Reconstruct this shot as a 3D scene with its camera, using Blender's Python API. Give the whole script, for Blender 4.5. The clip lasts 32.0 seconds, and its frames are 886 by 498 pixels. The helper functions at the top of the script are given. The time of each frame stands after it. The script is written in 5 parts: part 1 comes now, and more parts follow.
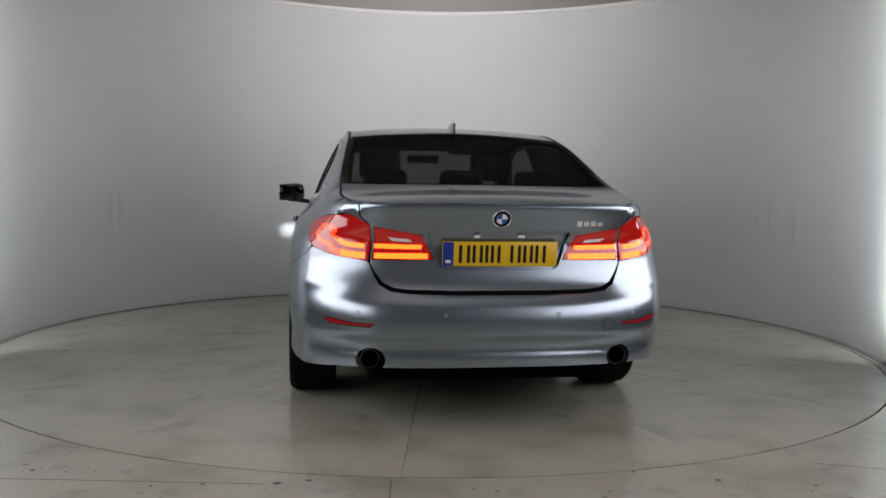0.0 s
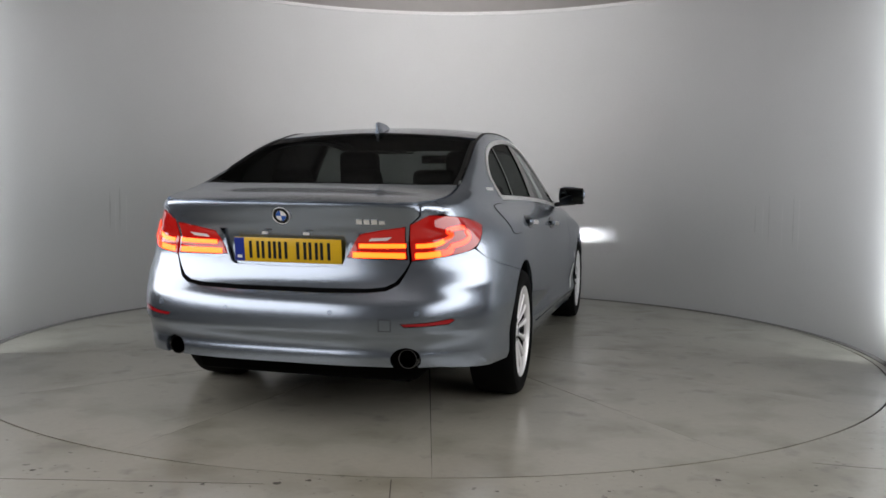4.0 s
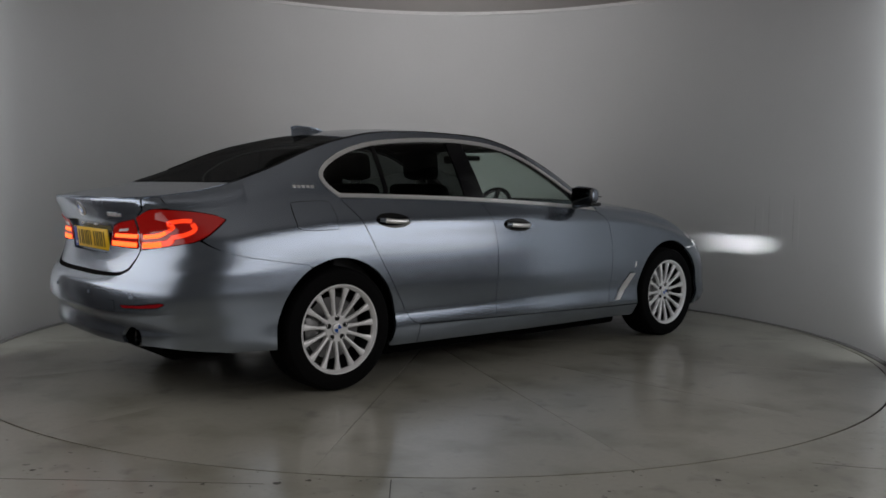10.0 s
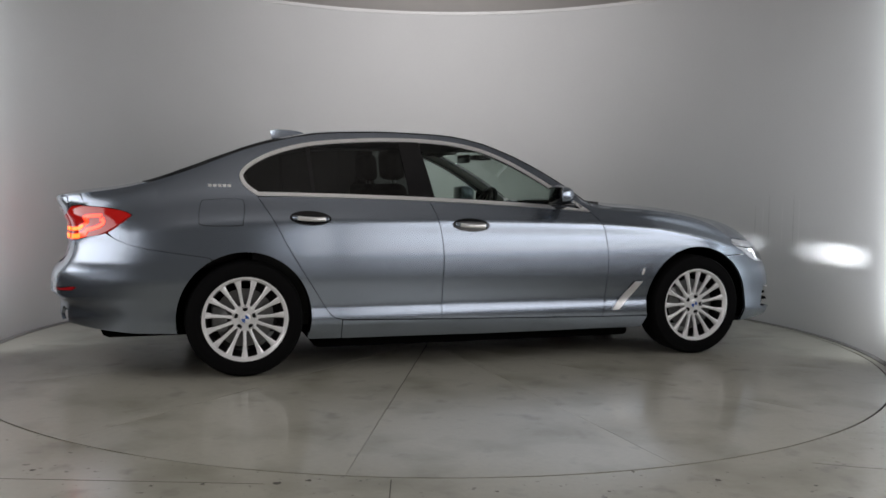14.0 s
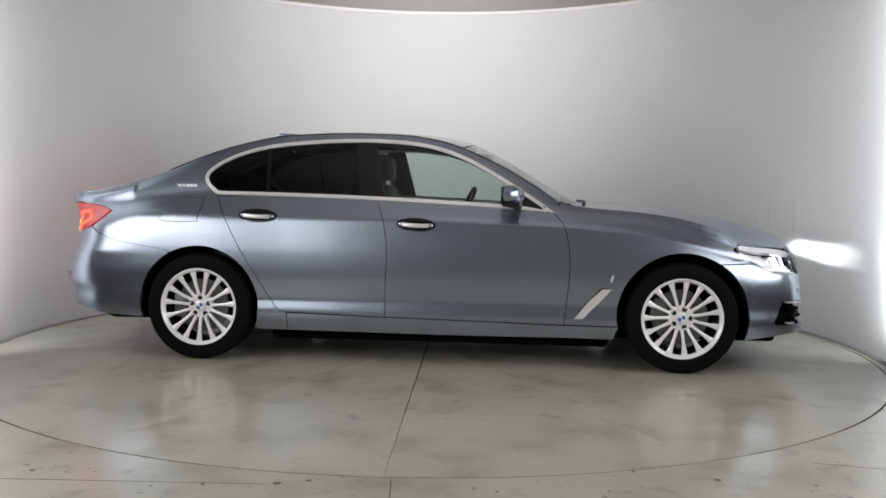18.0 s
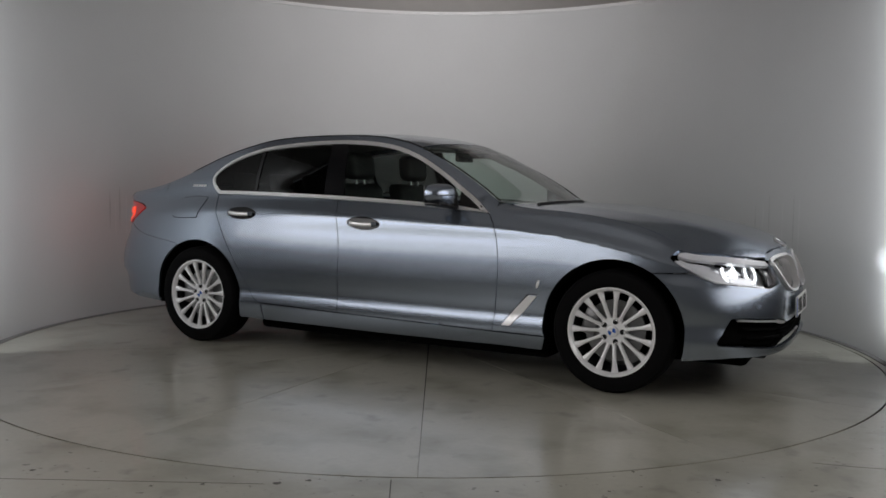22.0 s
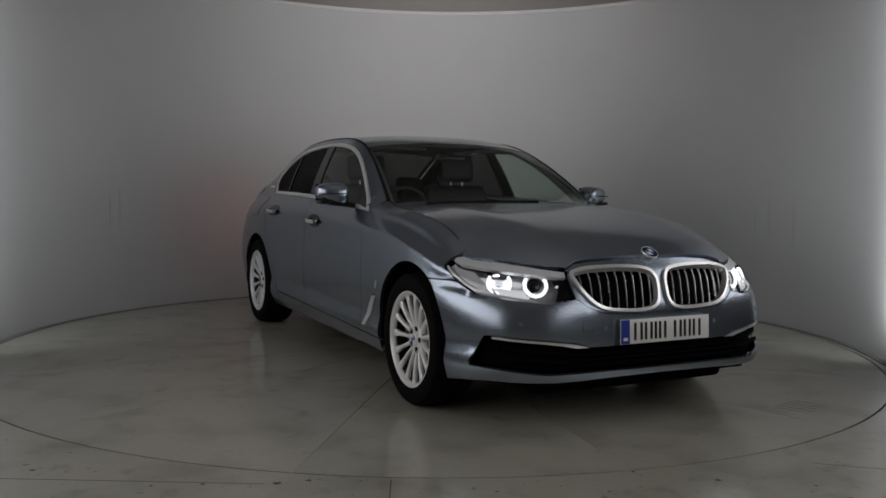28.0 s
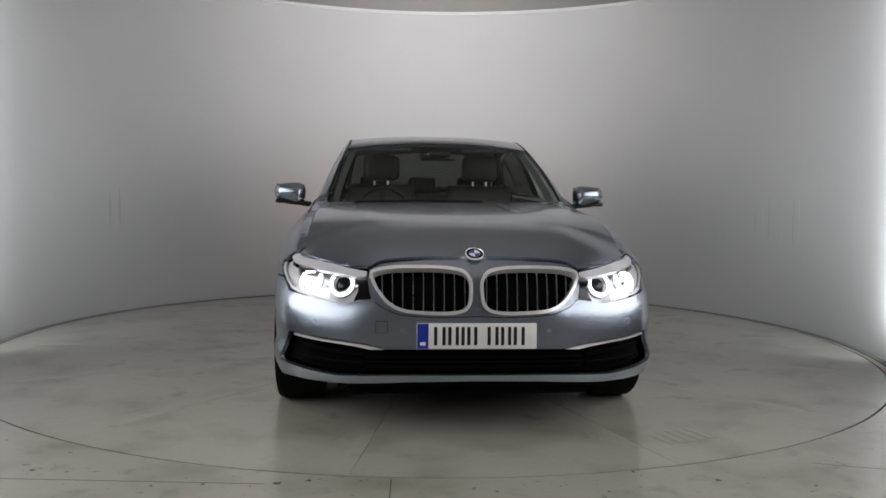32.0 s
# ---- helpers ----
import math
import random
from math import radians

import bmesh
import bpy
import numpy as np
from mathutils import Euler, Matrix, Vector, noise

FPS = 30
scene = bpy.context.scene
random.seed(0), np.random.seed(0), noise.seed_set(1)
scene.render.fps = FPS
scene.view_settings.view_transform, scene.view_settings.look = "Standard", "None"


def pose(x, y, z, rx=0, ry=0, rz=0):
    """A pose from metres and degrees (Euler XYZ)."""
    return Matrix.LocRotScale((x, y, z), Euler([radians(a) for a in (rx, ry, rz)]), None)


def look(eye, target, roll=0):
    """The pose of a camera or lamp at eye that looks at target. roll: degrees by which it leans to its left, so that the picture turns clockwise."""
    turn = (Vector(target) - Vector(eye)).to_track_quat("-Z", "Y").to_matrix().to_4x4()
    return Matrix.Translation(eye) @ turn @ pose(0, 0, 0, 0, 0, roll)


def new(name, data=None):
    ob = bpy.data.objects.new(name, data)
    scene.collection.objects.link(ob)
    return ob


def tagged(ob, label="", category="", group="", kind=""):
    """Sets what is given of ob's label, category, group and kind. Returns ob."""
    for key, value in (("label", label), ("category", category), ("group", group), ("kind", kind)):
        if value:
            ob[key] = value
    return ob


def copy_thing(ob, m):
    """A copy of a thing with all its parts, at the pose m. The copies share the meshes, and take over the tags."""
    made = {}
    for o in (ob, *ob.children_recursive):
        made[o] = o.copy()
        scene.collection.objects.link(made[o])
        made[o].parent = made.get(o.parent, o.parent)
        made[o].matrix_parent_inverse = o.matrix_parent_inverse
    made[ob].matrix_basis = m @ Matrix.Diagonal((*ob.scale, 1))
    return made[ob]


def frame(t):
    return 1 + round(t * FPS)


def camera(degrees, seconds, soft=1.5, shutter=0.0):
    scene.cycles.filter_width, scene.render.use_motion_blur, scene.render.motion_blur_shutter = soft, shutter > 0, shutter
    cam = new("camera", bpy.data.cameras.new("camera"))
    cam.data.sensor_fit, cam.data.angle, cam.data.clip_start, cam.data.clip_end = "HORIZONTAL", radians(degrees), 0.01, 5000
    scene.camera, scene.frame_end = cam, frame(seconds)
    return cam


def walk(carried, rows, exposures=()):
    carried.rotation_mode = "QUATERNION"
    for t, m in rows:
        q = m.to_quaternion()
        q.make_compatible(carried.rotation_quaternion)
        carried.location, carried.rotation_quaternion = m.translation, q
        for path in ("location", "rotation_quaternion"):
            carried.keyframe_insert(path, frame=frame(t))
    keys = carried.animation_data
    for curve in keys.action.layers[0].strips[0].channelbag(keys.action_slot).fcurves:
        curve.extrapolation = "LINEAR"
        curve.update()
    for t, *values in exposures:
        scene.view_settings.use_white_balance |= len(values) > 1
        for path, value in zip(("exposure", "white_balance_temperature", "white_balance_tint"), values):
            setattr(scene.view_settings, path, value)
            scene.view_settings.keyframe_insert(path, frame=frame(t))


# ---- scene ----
import functools
# camera: fixed on a stand before the turntable booth
EYE = Vector((0.0, -6.122, 1.083))
PAN, TILT = 0.0150, 0.0687
AIM = EYE + 6 * Vector((math.sin(PAN) * math.cos(TILT), math.cos(PAN) * math.cos(TILT), -math.sin(TILT)))
cam = camera(54.5, 32.0, soft=1.6)
EXPOSURES = [(0, -1.03), (1, -1.1), (2, -1.05), (3, -0.9), (6, -1.15), (7, -1.55), (8, -1.85), (9, -1.93), (10, -1.95), (11, -1.85), (12, -1.52), (13, -1.25), (14, -1.18), (17, -0.47), (18, -0.47), (19, -0.59), (20, -0.91), (21, -1.28), (22, -1.53), (23, -1.48), (24, -1.28), (25, -1.25), (28, -2.03), (29, -1.78), (30, -1.82), (31, -1.53), (32, -0.95)]
walk(cam, [(0, look(EYE, AIM, 0.756)), (32, look(EYE, AIM, 0.756))], EXPOSURES)

# world: dim studio surroundings, booth is lit by its lamps
world = bpy.data.worlds.new("studio_world")
scene.world = world
world.use_nodes = True
world.node_tree.nodes["Background"].inputs[0].default_value = (0.75, 0.8, 0.9, 1)
world.node_tree.nodes["Background"].inputs[1].default_value = 0.003


def area_lamp(name, eye, target, w, h, watts, colour=(1, 1, 1), spread=180):
    data = bpy.data.lights.new(name, "AREA")
    data.shape, data.size, data.size_y = "RECTANGLE", w, h
    data.energy, data.color, data.spread = watts, colour, radians(spread)
    ob = new(name, data)
    ob.matrix_basis = look(eye, target)
    return ob


# long light panels line both sides before the booth and stop short of the camera, light strips stand at both ends
# of the curved wall, a softbox high before the booth washes the wall
for s in (-1, 1):
    area_lamp("side_light_panel", (s * 2.65 + 0.03, -3.6, 1.58), (s * 1.657 + 0.03, -3.485, 1.58), 5.2, 1.45, 118, (1.0, 0.972, 0.975), 150)
    area_lamp("edge_light_strip", (s * 2.82 + 0.04, -0.72, 1.45), (s * 2.93, 0.6, 1.42), 0.08, 2.5, 28, (0.90, 0.95, 1.0), 150)
area_lamp("wall_wash_softbox", (0, -4.6, 3.4), (0, 3.0, 2.9), 1.8, 0.6, 57, (1.0, 0.972, 0.985), 46)


# ---- materials ----
def mat(name, colour, rough=0.5, metal=0.0, coat=0.0, vary=0.06, scale=6.0, fine=0.03, fine_scale=120.0, bump=0.0, bump_scale=200.0, emit=None, strength=0.0, spec=0.5, rough_vary=0.06, coat_rough=0.03):
    m = bpy.data.materials.new(name)
    m.use_nodes = True
    nt = m.node_tree
    N, L = nt.nodes, nt.links
    b = N["Principled BSDF"]
    b.inputs["Metallic"].default_value = metal
    b.inputs["Coat Weight"].default_value = coat
    b.inputs["Coat Roughness"].default_value = coat_rough
    b.inputs["Specular IOR Level"].default_value = spec
    tc = N.new("ShaderNodeTexCoord")
    big = N.new("ShaderNodeTexNoise")
    big.inputs["Scale"].default_value, big.inputs["Detail"].default_value = scale, 5
    small = N.new("ShaderNodeTexNoise")
    small.inputs["Scale"].default_value, small.inputs["Detail"].default_value = fine_scale, 3
    L.new(tc.outputs["Object"], big.inputs["Vector"])
    L.new(tc.outputs["Object"], small.inputs["Vector"])
    mix = N.new("ShaderNodeMixRGB")
    mix.inputs[1].default_value = (*[c * (1 - vary * 2) for c in colour], 1)
    mix.inputs[2].default_value = (*[min(1, c * (1 + vary * 2)) for c in colour], 1)
    L.new(big.outputs["Fac"], mix.inputs[0])
    mix2 = N.new("ShaderNodeMixRGB")
    mix2.blend_type = "OVERLAY"
    mix2.inputs[0].default_value = fine * 4
    L.new(mix.outputs[0], mix2.inputs[1])
    L.new(small.outputs["Fac"], mix2.inputs[2])
    L.new(mix2.outputs[0], b.inputs["Base Color"])
    mr = N.new("ShaderNodeMapRange")
    mr.inputs["To Min"].default_value, mr.inputs["To Max"].default_value = max(0, rough - rough_vary), min(1, rough + rough_vary)
    L.new(big.outputs["Fac"], mr.inputs["Value"])
    L.new(mr.outputs[0], b.inputs["Roughness"])
    if bump > 0:
        bn = N.new("ShaderNodeTexNoise")
        bn.inputs["Scale"].default_value = bump_scale
        L.new(tc.outputs["Object"], bn.inputs["Vector"])
        bp = N.new("ShaderNodeBump")
        bp.inputs["Strength"].default_value, bp.inputs["Distance"].default_value = bump, 0.002
        L.new(bn.outputs["Fac"], bp.inputs["Height"])
        L.new(bp.outputs[0], b.inputs["Normal"])
    if emit:
        b.inputs["Emission Color"].default_value = (*emit, 1)
        b.inputs["Emission Strength"].default_value = strength
    return m


def glass(name, tint, rough=0.0, edge=0.9, face=0.045):
    m = bpy.data.materials.new(name)
    m.use_nodes = True
    N, L = m.node_tree.nodes, m.node_tree.links
    N.remove(N["Principled BSDF"])
    tr = N.new("ShaderNodeBsdfTransparent")
    tr.inputs[0].default_value = (*tint, 1)
    gl = N.new("ShaderNodeBsdfGlossy")
    gl.inputs["Roughness"].default_value = 0.01 + rough
    lw = N.new("ShaderNodeLayerWeight")
    pw = N.new("ShaderNodeMath")
    pw.operation = "POWER"
    pw.inputs[1].default_value = 5.0
    ma = N.new("ShaderNodeMath")
    ma.operation = "MULTIPLY_ADD"
    ma.inputs[1].default_value, ma.inputs[2].default_value = edge, face
    mx = N.new("ShaderNodeMixShader")
    L.new(lw.outputs["Facing"], pw.inputs[0])
    L.new(pw.outputs[0], ma.inputs[0])
    L.new(ma.outputs[0], mx.inputs[0])
    L.new(tr.outputs[0], mx.inputs[1])
    L.new(gl.outputs[0], mx.inputs[2])
    L.new(mx.outputs[0], N["Material Output"].inputs[0])
    return m


PAINT = mat("bluestone_metallic_paint", (0.305, 0.35, 0.416), 0.27, 0.92, 0.5, coat_rough=0.06, vary=0.0, fine=0.012, fine_scale=1400, scale=2, rough_vary=0.0)
DARKCHROME = mat("dark_chrome", (0.09, 0.09, 0.095), 0.2, 1.0, vary=0.05)
CHROME = mat("satin_chrome", (0.92, 0.92, 0.92), 0.32, 0.7, vary=0.02)
SLAT = mat("grille_slat_satin", (0.80, 0.80, 0.80), 0.3, 0.9, vary=0.02)
SILVER = mat("silver_alloy_paint", (0.88, 0.88, 0.885), 0.32, 0.25, 0.4, vary=0.03)
RUBBER = mat("tyre_rubber", (0.0045, 0.0045, 0.0048), 0.85, vary=0.15, bump=0.3, spec=0.08)
BLACK = mat("black_plastic", (0.007, 0.007, 0.0075), 0.5, vary=0.1, spec=0.3)
GLOSSBLACK = mat("gloss_black_trim", (0.006, 0.006, 0.007), 0.15, coat=0.15, spec=0.35, vary=0.05)
# near-black stands in for shade in cavities and gaps; also on slats, underside
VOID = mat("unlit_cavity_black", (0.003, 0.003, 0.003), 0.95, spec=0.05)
CABIN = mat("black_leather", (0.011, 0.011, 0.0115), 0.5, vary=0.12, bump=0.4, bump_scale=400)
HEADLINER = mat("grey_headliner_cloth", (0.15, 0.15, 0.14), 0.9, vary=0.05, bump=0.3)
GLASS = glass("green_tinted_glass", (0.72, 0.80, 0.76))
PRIVACY = glass("dark_privacy_glass", (0.085, 0.09, 0.088), edge=0.08, face=0.036)
LENS = glass("clear_lamp_lens", (0.92, 0.93, 0.95), edge=0.3, face=0.008)
REDLENS = mat("red_lamp_lens", (0.24, 0.008, 0.007), 0.10, coat=0.8, vary=0.08, emit=(1, 0.012, 0.008), strength=0.35)
REDGLOW = mat("lit_red_light_bar", (0.8, 0.1, 0.02), 0.3, emit=(1, 0.085, 0.006), strength=10.0)
REDSIDE = mat("dim_red_light_guide", (0.6, 0.03, 0.02), 0.2, coat=0.6, emit=(1, 0.048, 0.008), strength=4.5)
REDDEEP = mat("red_reflector", (0.35, 0.01, 0.015), 0.15, coat=0.5, vary=0.1)
WHITEGLOW = mat("lit_white_led", (0.9, 0.9, 0.9), 0.3, emit=(0.92, 0.96, 1.0), strength=7)
BRAKE = mat("cast_brake_metal", (0.20, 0.20, 0.20), 0.4, 0.9, vary=0.1)
PLATEYELLOW = mat("yellow_plate_film", (0.75, 0.46, 0.01), 0.35, vary=0.03)
PLATEWHITE = mat("white_plate_film", (0.72, 0.72, 0.70), 0.35, vary=0.03)
PLATEBLUE = mat("blue_plate_band", (0.01, 0.03, 0.28), 0.35)
BADGEBLUE = mat("blue_enamel", (0.02, 0.10, 0.42), 0.2, coat=0.5)
BADGEWHITE = mat("white_enamel", (0.8, 0.8, 0.8), 0.2, coat=0.5)
WALL = mat("white_matt_wall_paint", (0.60, 0.597, 0.593), 0.75, vary=0.025, scale=1.2, fine=0.02, bump=0.08, bump_scale=60)
CEIL = mat("grey_ceiling_board", (0.42, 0.40, 0.38), 0.85, vary=0.04)
RIMWHITE = mat("white_rim_trim", (0.72, 0.71, 0.70), 0.5)
# tones of the added unseen walls, chosen for bounce and reflections
DARKROOM = mat("unseen_wall_dark", (0.06, 0.06, 0.06), 0.9)
BACKDROP = mat("unseen_wall_grey", (0.30, 0.295, 0.29), 0.9, vary=0.04)
GAPGREY = mat("gap_shade_grey", (0.20, 0.195, 0.19), 0.8)
SKIRT = mat("dark_gap_rubber", (0.02, 0.02, 0.02), 0.8)
# ---- mesh helpers ----
def link_mesh(name, bm, material, parent=None, label=""):
    me = bpy.data.meshes.new(name)
    lay = bm.verts.layers.float_vector.get("sheet_normal")
    true = [tuple(v[lay]) for v in bm.verts] if lay else None
    bm.to_mesh(me)
    bm.free()
    if true:
        me.normals_split_custom_set_from_vertices(true)
    me.materials.append(material)
    ob = new(name, me)
    if parent:
        ob.parent = parent
    if label:
        ob["label"] = label
    return ob


def part(name, bm, material, parent, label=""):
    return link_mesh(name, bm, material, parent, label)


def empty(name, label, category, **kw):
    ob = new(name)
    return tagged(ob, label, category, **kw)


def smooth(bm, angle=40):
    for f in bm.faces:
        f.smooth = True
    lim = radians(angle)
    for e in bm.edges:
        e.smooth = len(e.link_faces) == 2 and e.calc_face_angle(0) < lim
    return bm


def box(x0, x1, y0, y1, z0, z1, bevel=0.0, m=None, seg=2):
    bm = bmesh.new()
    bmesh.ops.create_cube(bm, size=1, matrix=Matrix.Translation(((x0 + x1) / 2, (y0 + y1) / 2, (z0 + z1) / 2)) @ Matrix.Diagonal((x1 - x0, y1 - y0, z1 - z0, 1)))
    if bevel:
        bmesh.ops.bevel(bm, geom=bm.edges[:], offset=bevel, segments=seg, profile=0.5, affect="EDGES")
    if m:
        bm.transform(m)
    return smooth(bm)


def lathe(profile, n=48, axis="Y", closed=False):
    """Turns (radius, height) round an axis."""
    bm = bmesh.new()
    rings = []
    for r, h in profile:
        ring = []
        for i in range(n):
            a = 2 * math.pi * i / n
            p = (r * math.cos(a), r * math.sin(a), h)
            ring.append(bm.verts.new(p if axis == "Z" else (p[0], h, p[1]) if axis == "Y" else (h, p[0], p[1])))
        rings.append(ring)
    pairs = list(zip(rings, rings[1:]))
    if closed:
        pairs.append((rings[-1], rings[0]))
    for a, b in pairs:
        for i in range(n):
            j = (i + 1) % n
            bm.faces.new((a[i], a[j], b[j], b[i]))
    if not closed:
        for ring in (rings[0], rings[-1]):
            if (ring[0].co - ring[n // 2].co).length > 1e-4:
                bm.faces.new(ring)
    bmesh.ops.recalc_face_normals(bm, faces=bm.faces[:])
    return smooth(bm, 35)


def tube(points, r, n=8, closed=False, rz=None):
    """A rod of round or flattened section along points."""
    bm = bmesh.new()
    P = [Vector(p) for p in points]
    rings = []
    for i, p in enumerate(P):
        a = P[i - 1] if i or closed else p
        b = P[(i + 1) % len(P)] if i < len(P) - 1 or closed else p
        d = (b - a).normalized()
        u = d.cross(Vector((0, 0, 1)))
        if u.length < 1e-3:
            u = d.cross(Vector((0, 1, 0)))
        u.normalize()
        w = u.cross(d)
        rings.append([bm.verts.new(p + r * math.cos(k * 2 * math.pi / n) * u + (rz or r) * math.sin(k * 2 * math.pi / n) * w) for k in range(n)])
    for a, b in list(zip(rings, rings[1:])) + ([(rings[-1], rings[0])] if closed else []):
        for k in range(n):
            bm.faces.new((a[k], a[(k + 1) % n], b[(k + 1) % n], b[k]))
    if not closed:
        bm.faces.new(rings[0])
        bm.faces.new(rings[-1])
    bmesh.ops.recalc_face_normals(bm, faces=bm.faces[:])
    return smooth(bm, 50)


def curve(*pts):
    """A smooth monotone curve through (x, value) points."""
    xs, ys = [p[0] for p in pts], [p[1] for p in pts]
    n = len(xs)
    d = [(ys[i + 1] - ys[i]) / (xs[i + 1] - xs[i]) for i in range(n - 1)]
    m = [d[0]] + [0.0 if d[i - 1] * d[i] <= 0 else 2 * d[i - 1] * d[i] / (d[i - 1] + d[i]) for i in range(1, n - 1)] + [d[-1]]

    def f(x):
        if x <= xs[0]:
            return ys[0]
        if x >= xs[-1]:
            return ys[-1]
        i = 0
        while xs[i + 1] < x:
            i += 1
        h = xs[i + 1] - xs[i]
        t = (x - xs[i]) / h
        return ys[i] * (1 + 2 * t) * (1 - t) ** 2 + h * m[i] * t * (1 - t) ** 2 + ys[i + 1] * t * t * (3 - 2 * t) + h * m[i + 1] * t * t * (t - 1)
    return f


def spline(pts, n=6, closed=True):
    """Points of a soft line through pts; a point given twice stays a corner."""
    out = []
    k = len(pts)
    rng = range(k if closed else k - 1)
    for i in rng:
        p0, p1, p2, p3 = [Vector(pts[j % k] if closed else pts[min(max(j, 0), k - 1)]) for j in (i - 1, i, i + 1, i + 2)]
        if (p1 - p2).length < 1e-7:
            continue
        for q in range(n):
            t = q / n
            a = p1 if (p0 - p1).length < 1e-7 else p0
            b = p2 if (p3 - p2).length < 1e-7 else p3
            m1, m2 = (p2 - a) * 0.5, (b - p1) * 0.5
            out.append(p1 * (2 * t ** 3 - 3 * t * t + 1) + m1 * (t ** 3 - 2 * t * t + t) + p2 * (3 * t * t - 2 * t ** 3) + m2 * (t ** 3 - t * t))
    if not closed:
        out.append(Vector(pts[-1]))
    return [tuple(p) for p in out]


def inset2(poly, d):
    """Draws a polygon's outline in by d."""
    area = sum(a[0] * b[1] - b[0] * a[1] for a, b in zip(poly, poly[1:] + poly[:1]))
    sg = 1 if area > 0 else -1
    out, n = [], len(poly)
    for i in range(n):
        a, p, b = Vector(poly[i - 1]), Vector(poly[i]), Vector(poly[(i + 1) % n])
        e, f = (p - a), (b - p)
        if e.length < 1e-9 or f.length < 1e-9:
            out.append(tuple(p))
            continue
        e.normalize()
        f.normalize()
        n1, n2 = Vector((-e.y, e.x)), Vector((-f.y, f.x))
        k = n1 + n2
        k = k / max(k.length_squared / 2, 0.5)
        out.append(tuple(p + k * d * sg))
    return out


def dense(poly, step):
    out = []
    for a, b in zip(poly, poly[1:] + poly[:1]):
        a, b = Vector(a), Vector(b)
        k = max(1, int((b - a).length / step))
        out += [tuple(a + (b - a) * i / k) for i in range(k)]
    return out


def inside(p, poly):
    x, y = p
    c = False
    for (x1, y1), (x2, y2) in zip(poly, poly[1:] + poly[:1]):
        if (y1 > y) != (y2 > y) and x < (x2 - x1) * (y - y1) / (y2 - y1) + x1:
            c = not c
    return c


def near_edge(p, poly, d):
    x, y = p
    for (x1, y1), (x2, y2) in zip(poly, poly[1:] + poly[:1]):
        if min(x1, x2) - d > x or max(x1, x2) + d < x or min(y1, y2) - d > y or max(y1, y2) + d < y:
            continue
        ex, ey = x2 - x1, y2 - y1
        L = ex * ex + ey * ey
        t = 0 if L < 1e-12 else max(0, min(1, ((x - x1) * ex + (y - y1) * ey) / L))
        if (x - x1 - t * ex) ** 2 + (y - y1 - t * ey) ** 2 < d * d:
            return True
    return False


